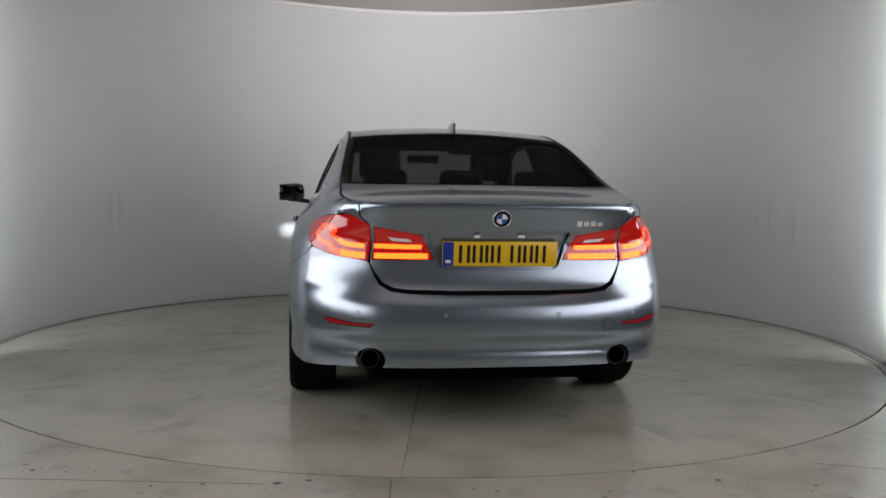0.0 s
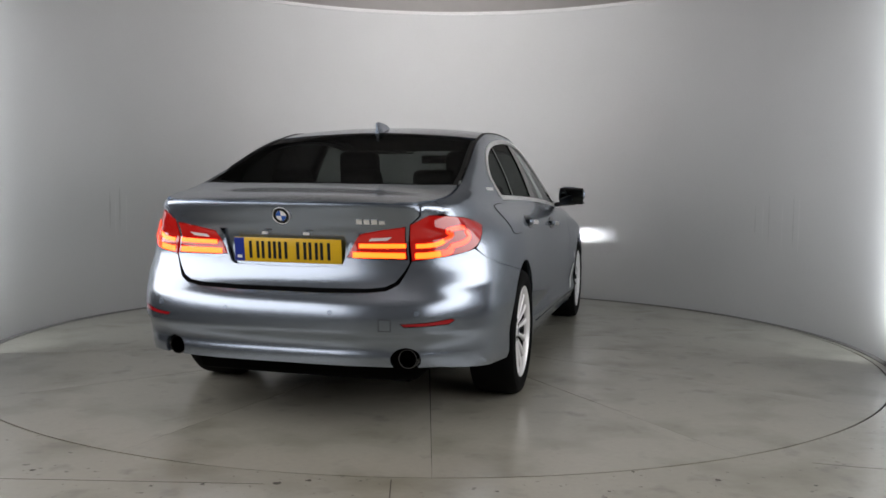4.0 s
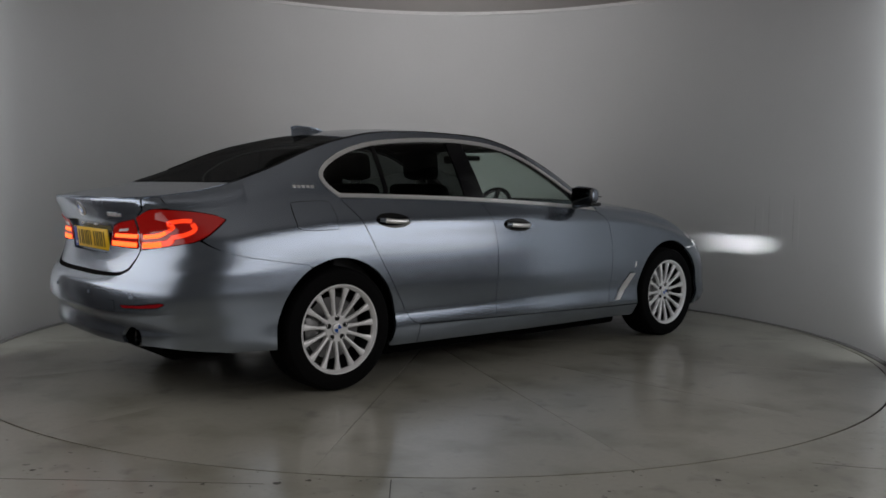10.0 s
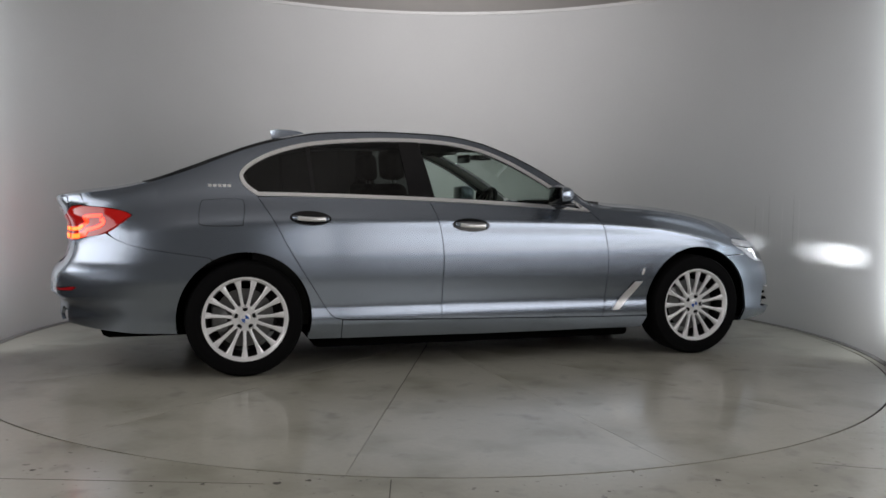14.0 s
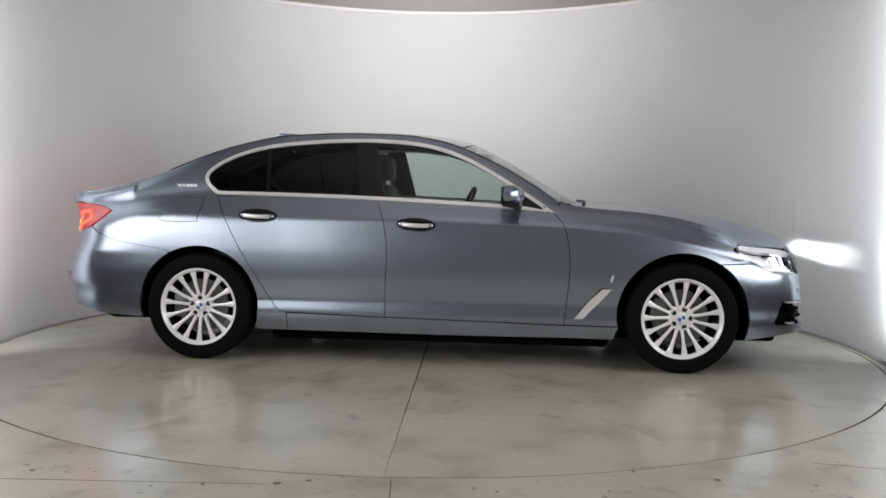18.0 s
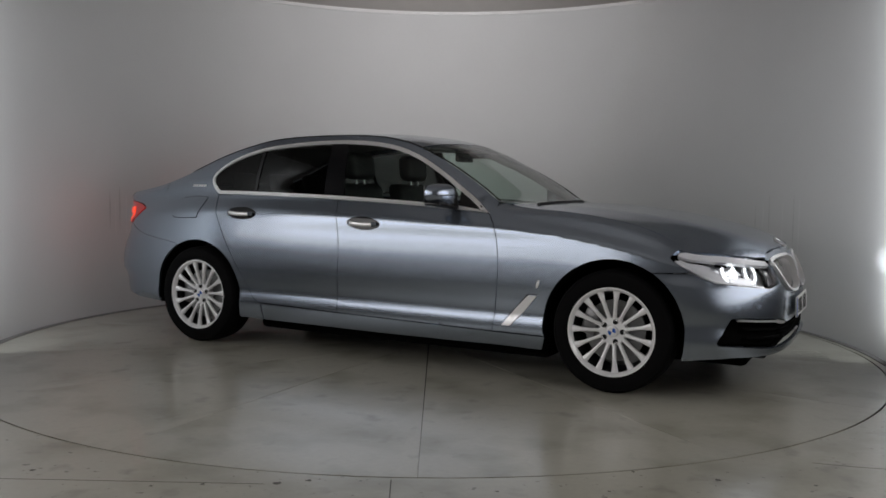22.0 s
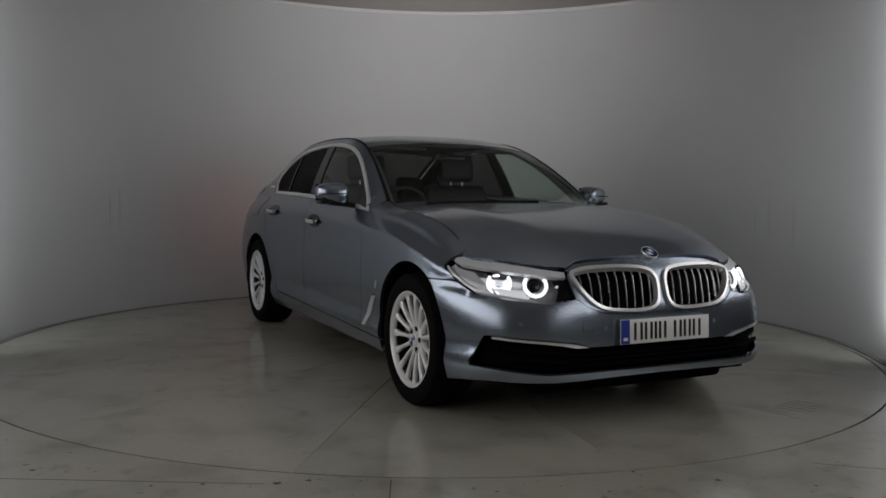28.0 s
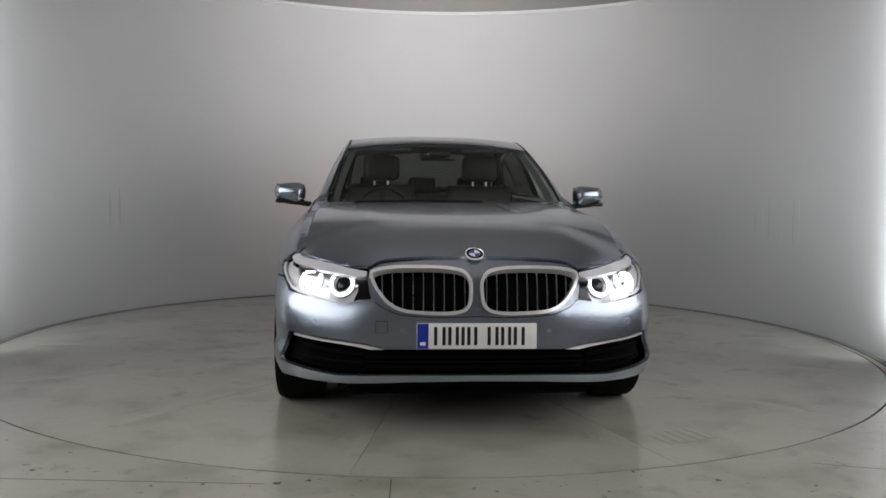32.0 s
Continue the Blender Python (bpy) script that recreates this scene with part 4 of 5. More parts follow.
def ring(c, n, r0, r1, k=28, a0=0.0, a1=360.0, depth=0.012):
    """A flat band round c, open where a0..a1 stops."""
    n = n.normalized()
    u = n.cross(Vector((0, 0, 1))).normalized()
    w = u.cross(n)
    bm = bmesh.new()
    cols = []
    for i in range(k + 1):
        a = radians(a0 + (a1 - a0) * i / k)
        d = u * math.cos(a) + w * math.sin(a)
        cols.append([bm.verts.new(c + d * r + n * h) for r, h in ((r0, 0), (r0, depth), (r1, depth), (r1, 0))])
    for a, b in zip(cols, cols[1:]):
        for q in range(4):
            bm.faces.new((a[q], a[(q + 1) % 4], b[(q + 1) % 4], b[q]))
    bmesh.ops.recalc_face_normals(bm, faces=bm.faces[:])
    return smooth(bm, 40)


def disc_at(c, n, r, bulge=0.0, k=28):
    n = n.normalized()
    bm = lathe([(0.0005, bulge), (r * 0.5, bulge * 0.75), (r * 0.85, bulge * 0.3), (r, 0), (r, -0.006), (0.0005, -0.006)], k, "Z")
    bm.transform(Matrix.Translation(c) @ n.to_track_quat("Z", "Y").to_matrix().to_4x4())
    return bm


SENSOR = mat("dull_sensor_paint", (0.27, 0.315, 0.385), 0.34, 0.85)
LAMPDARK = mat("pale_lamp_bowl", (0.66, 0.66, 0.67), 0.3, 0.5, coat=0.5, vary=0.1)
LAMPGREY = mat("lamp_reflector_silver", (0.74, 0.74, 0.75), 0.3, 0.15, vary=0.08)
# these two emit by themselves, in place of the lamp's bloom on its bowls
LAMPLIT = mat("reflector_added_glow", (0.9, 0.9, 0.9), 0.3, emit=(0.93, 0.96, 1.0), strength=4)
LAMPSOFT = mat("lamp_added_glow", (0.9, 0.9, 0.9), 0.3, emit=(0.93, 0.96, 1.0), strength=1.5)
BEAM = mat("lit_projector_bulb", (0.9, 0.9, 0.9), 0.3, emit=(0.93, 0.97, 1.0), strength=85000.0)
SIDE_BOWL = [fx(3.315, 0.750), fx(3.36, 0.732), fy(0.80, 0.722), fy(0.785, 0.66), fy(0.76, 0.618), fx(3.50, 0.630), fx(3.43, 0.655), fx(3.388, 0.676), fx(3.347, 0.703), fx(3.305, 0.730)]
for s in (-1, 1):
    mk = (lambda q: q) if s > 0 else mirrored
    lamp = part("headlamp", panel(mk(HEAD), nose, 0.03, 0.03, 0.001, lift=-0.075), LAMPDARK, car, "lit white twin-ring headlamp")
    # an added black box with a slit before the bulb gives the beam its flat shape
    c, n = at_front(s * 0.730, 0.700)
    hw, hh, L = 0.022, 0.0046, 0.058
    xf = at_front(s * (0.730 + hw), 0.700, -0.004)[0].x
    bm = bmesh.new()
    ring4 = ((-1, -1), (1, -1), (1, 1), (-1, 1))
    f4 = [bm.verts.new((xf, c.y + a * hw, c.z + b * hh)) for a, b in ring4]
    b4 = [bm.verts.new((xf - L, c.y + a * 0.021, c.z + 0.003 + b * 0.006)) for a, b in ring4]
    for k in range(4):
        bm.faces.new((f4[k], f4[(k + 1) % 4], b4[(k + 1) % 4], b4[k]))
    bm.faces.new(b4)
    part("beam_box", bm, VOID, lamp, "added black box that shapes the beam")
    part("bulb", box(xf - L + 0.002, xf - L + 0.005, c.y - 0.018, c.y + 0.018, c.z + 0.002, c.z + 0.0055), BEAM, lamp, "lit projector bulb")
    part("lens", panel(mk(HEAD), nose, 0.03, 0.004, 0.002, lift=0.001), LENS, lamp, "clear lens")
    part("brow", panel(mk(BROW), nose, 0.03, 0.02, 0, lift=-0.006), SILVER, lamp, "pale silver brow")
    part("lower_trim", panel(mk(LOWB), nose, 0.03, 0.01, 0, lift=-0.006), SILVER, lamp)
    part("side_bowl", panel(mk(SIDE_BOWL), nose, 0.03, 0.02, 0, lift=-0.02), LAMPGREY, lamp, "silver side reflector")
    part("upper_bowl", panel(mk([fy(0.66, 0.711), fy(0.70, 0.714), fy(0.79, 0.724), fy(0.785, 0.698), fy(0.70, 0.694), fy(0.66, 0.691)]), nose, 0.03, 0.01, 0, lift=-0.06), LAMPSOFT, lamp, "upper reflector with added glow")
    part("lower_bowl", panel(mk([fy(0.66, 0.652), fy(0.70, 0.655), fy(0.785, 0.660), fy(0.76, 0.618), fy(0.70, 0.610), fy(0.66, 0.606)]), nose, 0.03, 0.01, 0, lift=-0.03), LAMPSOFT, lamp, "lower reflector with added glow")
    part("inner_bowl", panel(mk([fy(0.474, 0.70), fy(0.535, 0.703), fy(0.52, 0.65), fy(0.54, 0.605), fy(0.50, 0.614), fy(0.465, 0.618), fy(0.47, 0.66)]), nose, 0.03, 0.01, 0, lift=-0.03), GLOSSBLACK, lamp, "dark inner end")
    for y, z in ((0.733, 0.674), (0.590, 0.666)):
        c, n = at_front(s * y, z, -0.016)
        c = c - Vector((0.032 if y > 0.6 else 0.055, 0, 0))
        d = (n + Vector((0.45, 0, 0))).normalized()
        part("bezel", ring(c - d * 0.010, d, 0.040, 0.062, 28, -205 if y > 0.6 else -180, 25 if y > 0.6 else 180), LAMPGREY, lamp)
        part("light_ring", ring(c - d * 0.004, d, 0.044, 0.0565, 34, -218, 38, 0.012), WHITEGLOW, lamp, "glowing white light ring")
        if y < 0.6:
            part("projector", disc_at(c - d * 0.016, d, 0.036, 0.012), GLOSSBLACK, lamp, "dark projector lens")
            part("led_dot", disc_at(c - d * 0.004 - Vector((0, 0, 0.030)), d, 0.007, 0.003, 12), WHITEGLOW, lamp)
        else:
            part("reflector", ring(c - d * 0.014, d, 0.018, 0.042, 28, -215, 35, 0.006), LAMPLIT, lamp, "reflector bowl with added glow")
    for y, z in ((0.525, 0.668), (0.655, 0.618)):
        c, n = at_front(s * y, z, -0.02)
        part("led_dot", disc_at(c, n, 0.006, 0.003, 10), LAMPSOFT, lamp)

# intake: chrome blades, slats
for s in (-1, 1):
    mk = (lambda q: q) if s > 0 else mirrored
    strip_c = [(u, v - 0.008) for u, v in [fy(0.800, 0.444), fy(0.78, 0.445), fy(0.70, 0.438), fy(0.60, 0.430), fy(0.50, 0.421), fy(0.45, 0.413), fy(0.40, 0.400), fy(0.46, 0.399), fy(0.52, 0.410), fy(0.60, 0.420), fy(0.70, 0.428), fy(0.78, 0.435), fy(0.80, 0.437)]]
    part("intake_blade", panel(mk(strip_c), nose, 0.03, 0.02, 0, lift=-0.002), CHROME, car, "satin chrome intake blade")
    for z0, z1 in ((0.375, 0.385), (0.33, 0.341)):
        bar = [fy(0.775, z0 + 0.010), fy(0.7, z0 + 0.006), fy(0.50, z0 - 0.006), fy(0.50, z1 - 0.006), fy(0.7, z1 + 0.006), fy(0.775, z1 + 0.010)]
        part("intake_slat", panel(mk(bar), nose, 0.04, 0.03, 0, lift=-0.018), VOID, car, "black intake slat")
for z0 in (0.308, 0.335, 0.362):
    bar = [fy(0, z0), fy(0.25, z0), fy(0.48, z0), fy(0.48, z0 + 0.007), fy(0.25, z0 + 0.007), fy(0, z0 + 0.007)]
    part("intake_slat", panel(both(bar), nose, 0.06, 0.03, 0, lift=-0.02), VOID, car, "black intake slat")


# ---- number plates: band, bars for the characters ----
def number_plate(m, film, label):
    pl = part("number_plate", box(-0.0035, 0.0035, -0.26, 0.26, -0.0555, 0.0555, 0.003), film, car, label)
    pl.matrix_basis = m
    part("country_band", box(0.0036, 0.0046, -0.258, -0.210, -0.0535, 0.0535), PLATEBLUE, pl, "blue band")
    part("band_mark", box(0.0047, 0.0052, -0.246, -0.222, -0.040, -0.026), BADGEWHITE, pl)
    x = -0.186
    bar_w = [0.050, 0.046, 0.014, 0.044, 0.0, 0.048, 0.044, 0.048]
    for w in bar_w:
        if w == 0:
            x += 0.033
            continue
        stems = (x, x + w - 0.014) if w > 0.02 else (x,)
        for q in stems:
            part("plate_bar", box(0.0036, 0.0046, q, q + 0.014, -0.0395, 0.0395), BLACK, pl)
        x += w + 0.011
    return pl


number_plate(pose(3.826, 0, 0.457, 0, -3, 0), PLATEWHITE, "white front number plate with dark bars")
part("plate_holder", box(-0.984, -0.955, -0.24, 0.23, 0.765, 0.84, 0.004), BLACK, car, "black number-plate holder")
number_plate(pose(-0.986, -0.006, 0.803, 0, 7, 180), PLATEYELLOW, "yellow rear number plate with dark bars")


# ---- round badges ----
def roundel(c, n, r, up):
    n = n.normalized()
    w = (up - n * up.dot(n)).normalized()
    u = w.cross(n)
    m = Matrix((u, w, n)).transposed().to_4x4()
    m.translation = c
    b = part("badge", lathe([(0.0005, 0.003), (r * 0.93, 0.003), (r * 0.97, 0.0055), (r, 0.003), (r, -0.006), (0.0005, -0.006)], 40, "Z"), CHROME, car, "round chrome-rimmed badge")
    b.matrix_basis = m
    part("badge_ring", lathe([(r * 0.60, 0.0035), (r * 0.92, 0.0035), (r * 0.92, 0.0032), (r * 0.60, 0.0032)], 40, "Z", True), GLOSSBLACK, b)
    for i in range(4):
        q = bmesh.new()
        pts = [(0, 0)] + [(r * 0.59 * math.cos(radians(90 * i + a)), r * 0.59 * math.sin(radians(90 * i + a))) for a in range(0, 91, 15)]
        q.faces.new([q.verts.new((a, d, 0.0042)) for a, d in pts])
        part("badge_quarter", q, BADGEBLUE if i % 2 else BADGEWHITE, b)


hn = Vector((0.62, 0, 1))
roundel(Vector((3.698, 0, ztop(3.698, 0) + 0.001)), hn, 0.041, Vector((-1, 0, 0.3)))
p, n = surface_point(tail, (0.0, 0.962), 0.004)
roundel(p, n, 0.041, Vector((0, 0, 1)))

# ---- tail: lamps, reflectors, exhaust ----
for s in (-1, 1):
    mk = (lambda q: q) if s > 0 else mirrored
    outer_lamp = part("tail_lamp", panel(mk(LAMP_OUT), tail, 0.03, 0.02, 0.0, lift=0.004), REDLENS, car, "lit red wraparound tail lamp")
    # added unseen sheets keep the red glow out of the cabin
    part("red_glow_block", panel(mk(LAMP_OUT), tail, 0.04, 0.0, 0.0, lift=-0.022), VOID, car, "added black sheet that keeps lamp light out of the cabin")
    part("red_glow_block", panel(mk(LAMP_IN), tail, 0.04, 0.0, 0.0, lift=-0.022), VOID, car, "added black sheet that keeps lamp light out of the cabin")
    inner_lamp = part("boot_lamp", panel(mk(LAMP_IN), tail, 0.03, 0.02, 0.002, lift=0.004), REDLENS, car, "lit red lamp on the boot lid")

    def bar(pts, wd, host, mt=REDGLOW, lift=0.006):
        line = [Vector(q) for q in spline(pts, 4, False)]
        a, b = [], []
        for i, q in enumerate(line):
            d = (line[min(i + 1, len(line) - 1)] - line[max(i - 1, 0)]).normalized()
            nn = Vector((-d.y, d.x)) * wd / 2
            a.append(tuple(q + nn))
            b.append(tuple(q - nn))
        part("light_bar", panel(mk(a + b[::-1]), tail, 0.03, 0.006, 0, lift=lift), mt, host, "glowing red light bar")
    bar([ry(0.588, 0.792), ry(0.64, 0.795), ry(0.69, 0.802)], 0.026, outer_lamp)
    bar([ry(0.690, 0.802), ry(0.725, 0.812), rx(-0.85, 0.832)], 0.026, outer_lamp, REDSIDE)
    bar([rx(-0.85, 0.832), rx(-0.79, 0.850), rx(-0.755, 0.875), rx(-0.765, 0.900)], 0.020, outer_lamp, REDSIDE, lift=0.0064)
    bar([ry(0.590, 0.834), ry(0.64, 0.837), ry(0.675, 0.843), ry(0.70, 0.858)], 0.019, outer_lamp)
    bar([ry(0.70, 0.858), ry(0.728, 0.884), rx(-0.86, 0.903), rx(-0.80, 0.914), rx(-0.765, 0.912)], 0.018, outer_lamp, REDSIDE)
    bar([ry(0.318, 0.792), ry(0.42, 0.792), ry(0.548, 0.792)], 0.024, inner_lamp)
    bar([ry(0.345, 0.832), ry(0.45, 0.833), ry(0.548, 0.835)], 0.019, inner_lamp)
    bar([ry(0.305, 0.795), ry(0.325, 0.835), ry(0.345, 0.872)], 0.010, inner_lamp, REDLENS)
    part("reverse_lens", panel(mk([ry(0.385, 0.853), ry(0.47, 0.858), ry(0.49, 0.876), ry(0.40, 0.868)]), tail, 0.03, 0.004, 0, lift=0.006), SILVER, inner_lamp, "pale reversing lens")
    part("rear_reflector", panel(mk(REFL), tail, 0.03, 0.015, 0.002, lift=0.0), REDDEEP, car, "slim red bumper reflector")
    c, n = surface_point(tail, (s * abs(EXH[0][0] + EXH[10][0]) / 2, 0.338), 0.0)
    ex = lathe([(0.039, 0.008), (0.043, 0.008), (0.045, 0.0), (0.043, -0.16), (0.034, -0.16), (0.036, 0.0)], 32, "Z", True)
    ex.transform(Matrix.Translation(c + Vector((0.040, 0, 0))) @ Vector((-1, 0, 0)).to_track_quat("Z", "Y").to_matrix().to_4x4())
    pipe = part("exhaust_tip", ex, DARKCHROME, car, "chrome exhaust tip")
    hb = lathe([(0.0005, -0.10), (0.043, -0.10), (0.043, -0.09), (0.0005, -0.09)], 24, "Z")
    hb.transform(Matrix.Translation(c + Vector((0.040, 0, 0))) @ Vector((-1, 0, 0)).to_track_quat("Z", "Y").to_matrix().to_4x4())
    part("pipe_bore", hb, VOID, pipe)
    part("exhaust_surround", panel(mk(EXH), tail, 0.03, 0.0, -0.01, lift=-0.10), VOID, car)
# tow-eye covers and parking sensors in the bumpers
def square(cx, cz, w, at):
    return spline([at(cx - w, cz - w), at(cx - w, cz - w), at(cx + w, cz - w), at(cx + w, cz - w), at(cx + w, cz + w), at(cx + w, cz + w), at(cx - w, cz + w), at(cx - w, cz + w)], 2)


for name, f, at, y, z in (("front", nose, fy, -0.41, 0.49), ("rear", tail, ry, -0.49, 0.497)):
    part("tow_cover_joint", panel(square(y, z, 0.026, at), f, 0.03, 0.0, 0, lift=0.0008), BLACK, car, "dark joint round the tow-eye cover")
    part("tow_cover", panel(square(y, z, 0.0242, at), f, 0.03, 0.001, 0, lift=0.0018), PAINT, car, "tow-eye cover in body colour")
for f, at, spots in ((nose, fy, ((0.32, 0.475), (0.70, 0.50))), (tail, ry, ((0.25, 0.545), (0.62, 0.548)))):
    for y, z in spots:
        for s in (-1, 1):
            ring12 = [at(s * (y + 0.011 * math.cos(a)), z + 0.011 * math.sin(a)) for a in [2 * math.pi * i / 14 for i in range(14)]]
            part("parking_sensor", panel(ring12, f, 0.02, 0.002, 0, lift=0.0012), SENSOR, car, "small round parking sensor")
# model mark on the boot, plain chrome bars
for i in range(4):
    y = -0.345 - i * 0.033
    part("model_mark", panel([ry(y, 0.930), ry(y - 0.024, 0.930), ry(y - 0.024, 0.950 - (0.006 if i == 3 else 0)), ry(y, 0.950 - (0.006 if i == 3 else 0))], tail, 0.02, 0.004, 0, lift=0.005), CHROME, car, "chrome bar of the model mark")
for y in (-0.10, 0.10):
    part("plate_lamp", panel([ry(y - 0.014, 0.876), ry(y + 0.014, 0.876), ry(y + 0.014, 0.883), ry(y - 0.014, 0.883)], tail, 0.02, 0.01, 0, lift=0.004), mat("lit_plate_lamp", (0.9, 0.9, 0.9), 0.3, emit=(1, 0.97, 0.9), strength=0.04), car, "small lit number-plate lamp")

# ---- flanks: handles, wing vents, flap, mirrors, marks ----
for s in (-1, 1):
    sp = side(s)

    def el(cx, cz, a, b, tilt=0.0, k=24):
        ct, st = math.cos(tilt), math.sin(tilt)
        return [(cx + a * math.cos(q) * ct - b * math.sin(q) * st, cz + a * math.cos(q) * st + b * math.sin(q) * ct) for q in [2 * math.pi * i / k for i in range(k)]]
    for cx, cz in ((1.365, 0.868), (0.375, 0.908)):
        # gloss black sheet on the door skin stands in for the recess's shade
        cup = part("handle_cup", panel(el(cx, cz, 0.122, 0.041, -0.04), sp, 0.03, 0.003, 0, lift=0.0025), GLOSSBLACK, car, "black patch for the shaded handle recess")
        pts = []
        for i in range(11):
            t = i / 10
            x = cx - 0.100 + 0.20 * t
            z = cz - 0.004 * math.sin(math.pi * t) + 0.004 - 0.008 * t
            pts.append((x, s * (yside(x, z) + 0.006 + 0.026 * math.sin(math.pi * t) ** 0.5), z))
        part("door_handle", tube(pts, 0.014, 10, rz=0.014), PAINT, cup, "body-coloured door handle")
        cp = [(a, b + s * 0.0115, c) for a, b, c in pts[1:-1]]
        part("handle_strip", tube(cp, 0.006, 8, rz=0.0125), CHROME, cup, "chrome handle strip")
    blade = [(2.335, 0.316), (2.385, 0.318), (2.47, 0.405), (2.552, 0.500), (2.50, 0.500), (2.42, 0.42)]
    part("wing_vent", panel(blade, sp, 0.03, 0.008, 0, lift=0.007), CHROME, car, "satin chrome wing vent blade")
    part("vent_shadow", panel([(2.325, 0.322), (2.42, 0.428), (2.495, 0.508), (2.556, 0.508), (2.50, 0.502), (2.42, 0.424)], sp, 0.03, 0.004, 0, lift=0.002), BLACK, car)
    part("wing_mark", panel(el(2.555, 0.565, 0.008, 0.024, -0.3, 12), sp, 0.02, 0.003, 0, lift=0.003), CHROME, car, "small chrome wing mark")
    for i in range(5):
        x = -0.195 + i * 0.027
        part("pillar_mark", panel([(x, 1.083), (x + 0.02, 1.083), (x + 0.02, 1.098), (x, 1.098)], sp, 0.02, 0.003, 0, lift=0.003), CHROME, car, "small chrome bar of the pillar mark")
    part("side_sensor", panel(el(3.36, 0.50, 0.011, 0.011, 0, 12), sp, 0.02, 0.002, 0, lift=0.001), PAINT, car)

    # mirror
    mm = bmesh.new()
    bmesh.ops.create_uvsphere(mm, u_segments=28, v_segments=16, radius=1)
    for v in mm.verts:
        x, y, z = v.co
        sq = lambda a, k: math.copysign(abs(a) ** k, a)
        yy = sq(y, 0.62)
        wd = 0.063 * (1 - 0.12 * yy)
        v.co = (0.092 * sq(x, 0.8) * (1 - 0.15 * yy) - 0.004 - 0.02 * (yy + 1) * 0.5, 0.098 * yy, wd * sq(z, 0.62) * (1 - 0.10 * yy) + 0.006 * yy)
    for v in mm.verts:
        if v.co.x < -0.030:
            v.co.x = -0.030 - (v.co.x + 0.030) * 0.0 + (v.co.x + 0.030) * 0.15
    if s < 0:
        for v in mm.verts:
            v.co.y *= -1
        bmesh.ops.reverse_faces(mm, faces=mm.faces[:])
    smooth(mm, 50)
    mir = part("mirror", mm, PAINT, car, "body-coloured door mirror on a black arm")
    mir.matrix_basis = pose(1.935, s * 0.962, 1.054)
    part("mirror_base", box(-0.045, 0.062, -0.088, 0.090, -0.066, -0.040, 0.012), GLOSSBLACK, mir, "gloss black lower shell")
    part("mirror_line", tube([(0.060, s * 0.085, -0.004), (0.078, s * 0.03, -0.002), (0.086, -s * 0.06, 0.0)], 0.003, 6), BLACK, mir)
    part("mirror_back", box(-0.048, -0.034, -0.088, 0.088, -0.050, 0.055, 0.006), GLOSSBLACK, mir)
    gm = mat("mirror_glass", (0.035, 0.04, 0.042), 0.03, 1.0)
    part("mirror_glass", box(-0.051, -0.0485, -0.078, 0.078, -0.044, 0.048, 0.001), gm, mir, "mirror glass")
    part("mirror_arm", tube([(0.01, s * 0.02, -0.055), (0.03, -s * 0.06, -0.062), (0.045, -s * 0.13, -0.072)], 0.030, 12, rz=0.017), BLACK, mir, "black mirror arm")
    # corner trim of the front window
    part("window_corner", panel([(2.0, 0.985), (1.985, 1.09), (2.155, 0.985), (2.155, 0.977)], sp, 0.04, 0.004, 0, lift=0.001), GLOSSBLACK, car)

FLAP = spline([(-0.225, 0.868), (-0.03, 0.868), (-0.012, 0.89), (0.0, 0.985), (-0.03, 1.012), (-0.205, 1.006), (-0.238, 0.985), (-0.250, 0.90)], 4)
part("fuel_flap_joint", panel(FLAP, side(-1), 0.03, 0.0, -0.003, lift=0.0012), BLACK, car, "dark joint round the fuel flap")
part("fuel_flap", panel(FLAP, side(-1), 0.03, 0.002, 0.0, lift=0.0026), PAINT, car, "fuel flap in body colour")

# roof fin and ditch trims
fin = bmesh.new()
rows = []
for i in range(8):
    t = i / 7
    x = 0.250 + 0.225 * t
    h = 0.066 * (1 - t) ** 0.65 + 0.004 if i else 0.062
    zb = ztop(x, 0) - 0.004
    w = 0.030 * (1 - t * 0.75) * (0.45 if i == 0 else 1.0)
    rows.append([fin.verts.new((x, -w, zb)), fin.verts.new((x - 0.003, -w * 0.45, zb + h * 0.45)), fin.verts.new((x - 0.012 * (1 - t), -0.005, zb + h)), fin.verts.new((x - 0.012 * (1 - t), 0.005, zb + h)), fin.verts.new((x - 0.003, w * 0.45, zb + h * 0.45)), fin.verts.new((x, w, zb))])
for a, b in zip(rows, rows[1:]):
    for k in range(5):
        fin.faces.new((a[k], a[k + 1], b[k + 1], b[k]))
fin.faces.new(rows[0])
fin.faces.new(rows[-1])
bmesh.ops.recalc_face_normals(fin, faces=fin.faces[:])
part("roof_fin", smooth(fin, 60), PAINT, car, "body-coloured shark-fin aerial")
for s in (-1, 1):
    pts = [(x, s * (rail_y(round(x * 500)) - 0.006), f_zr(x) + 0.0015) for x in [-0.28 + 0.1 * i for i in range(27)] if x < 2.28]
    part("roof_trim", tube(pts, 0.007, 6, rz=0.004), BLACK, car, "black roof ditch trim")
pts = [(2.40, -0.55, 1.006), (2.43, -0.2, 1.016), (2.41, 0.2, 1.018)]
part("wiper", tube(pts, 0.012, 6, rz=0.009), BLACK, car, "black wiper arm")
part("wiper", tube([(2.36, 0.1, 1.012), (2.36, 0.4, 1.006), (2.30, 0.62, 1.0)], 0.012, 6, rz=0.009), BLACK, car, "black wiper arm")
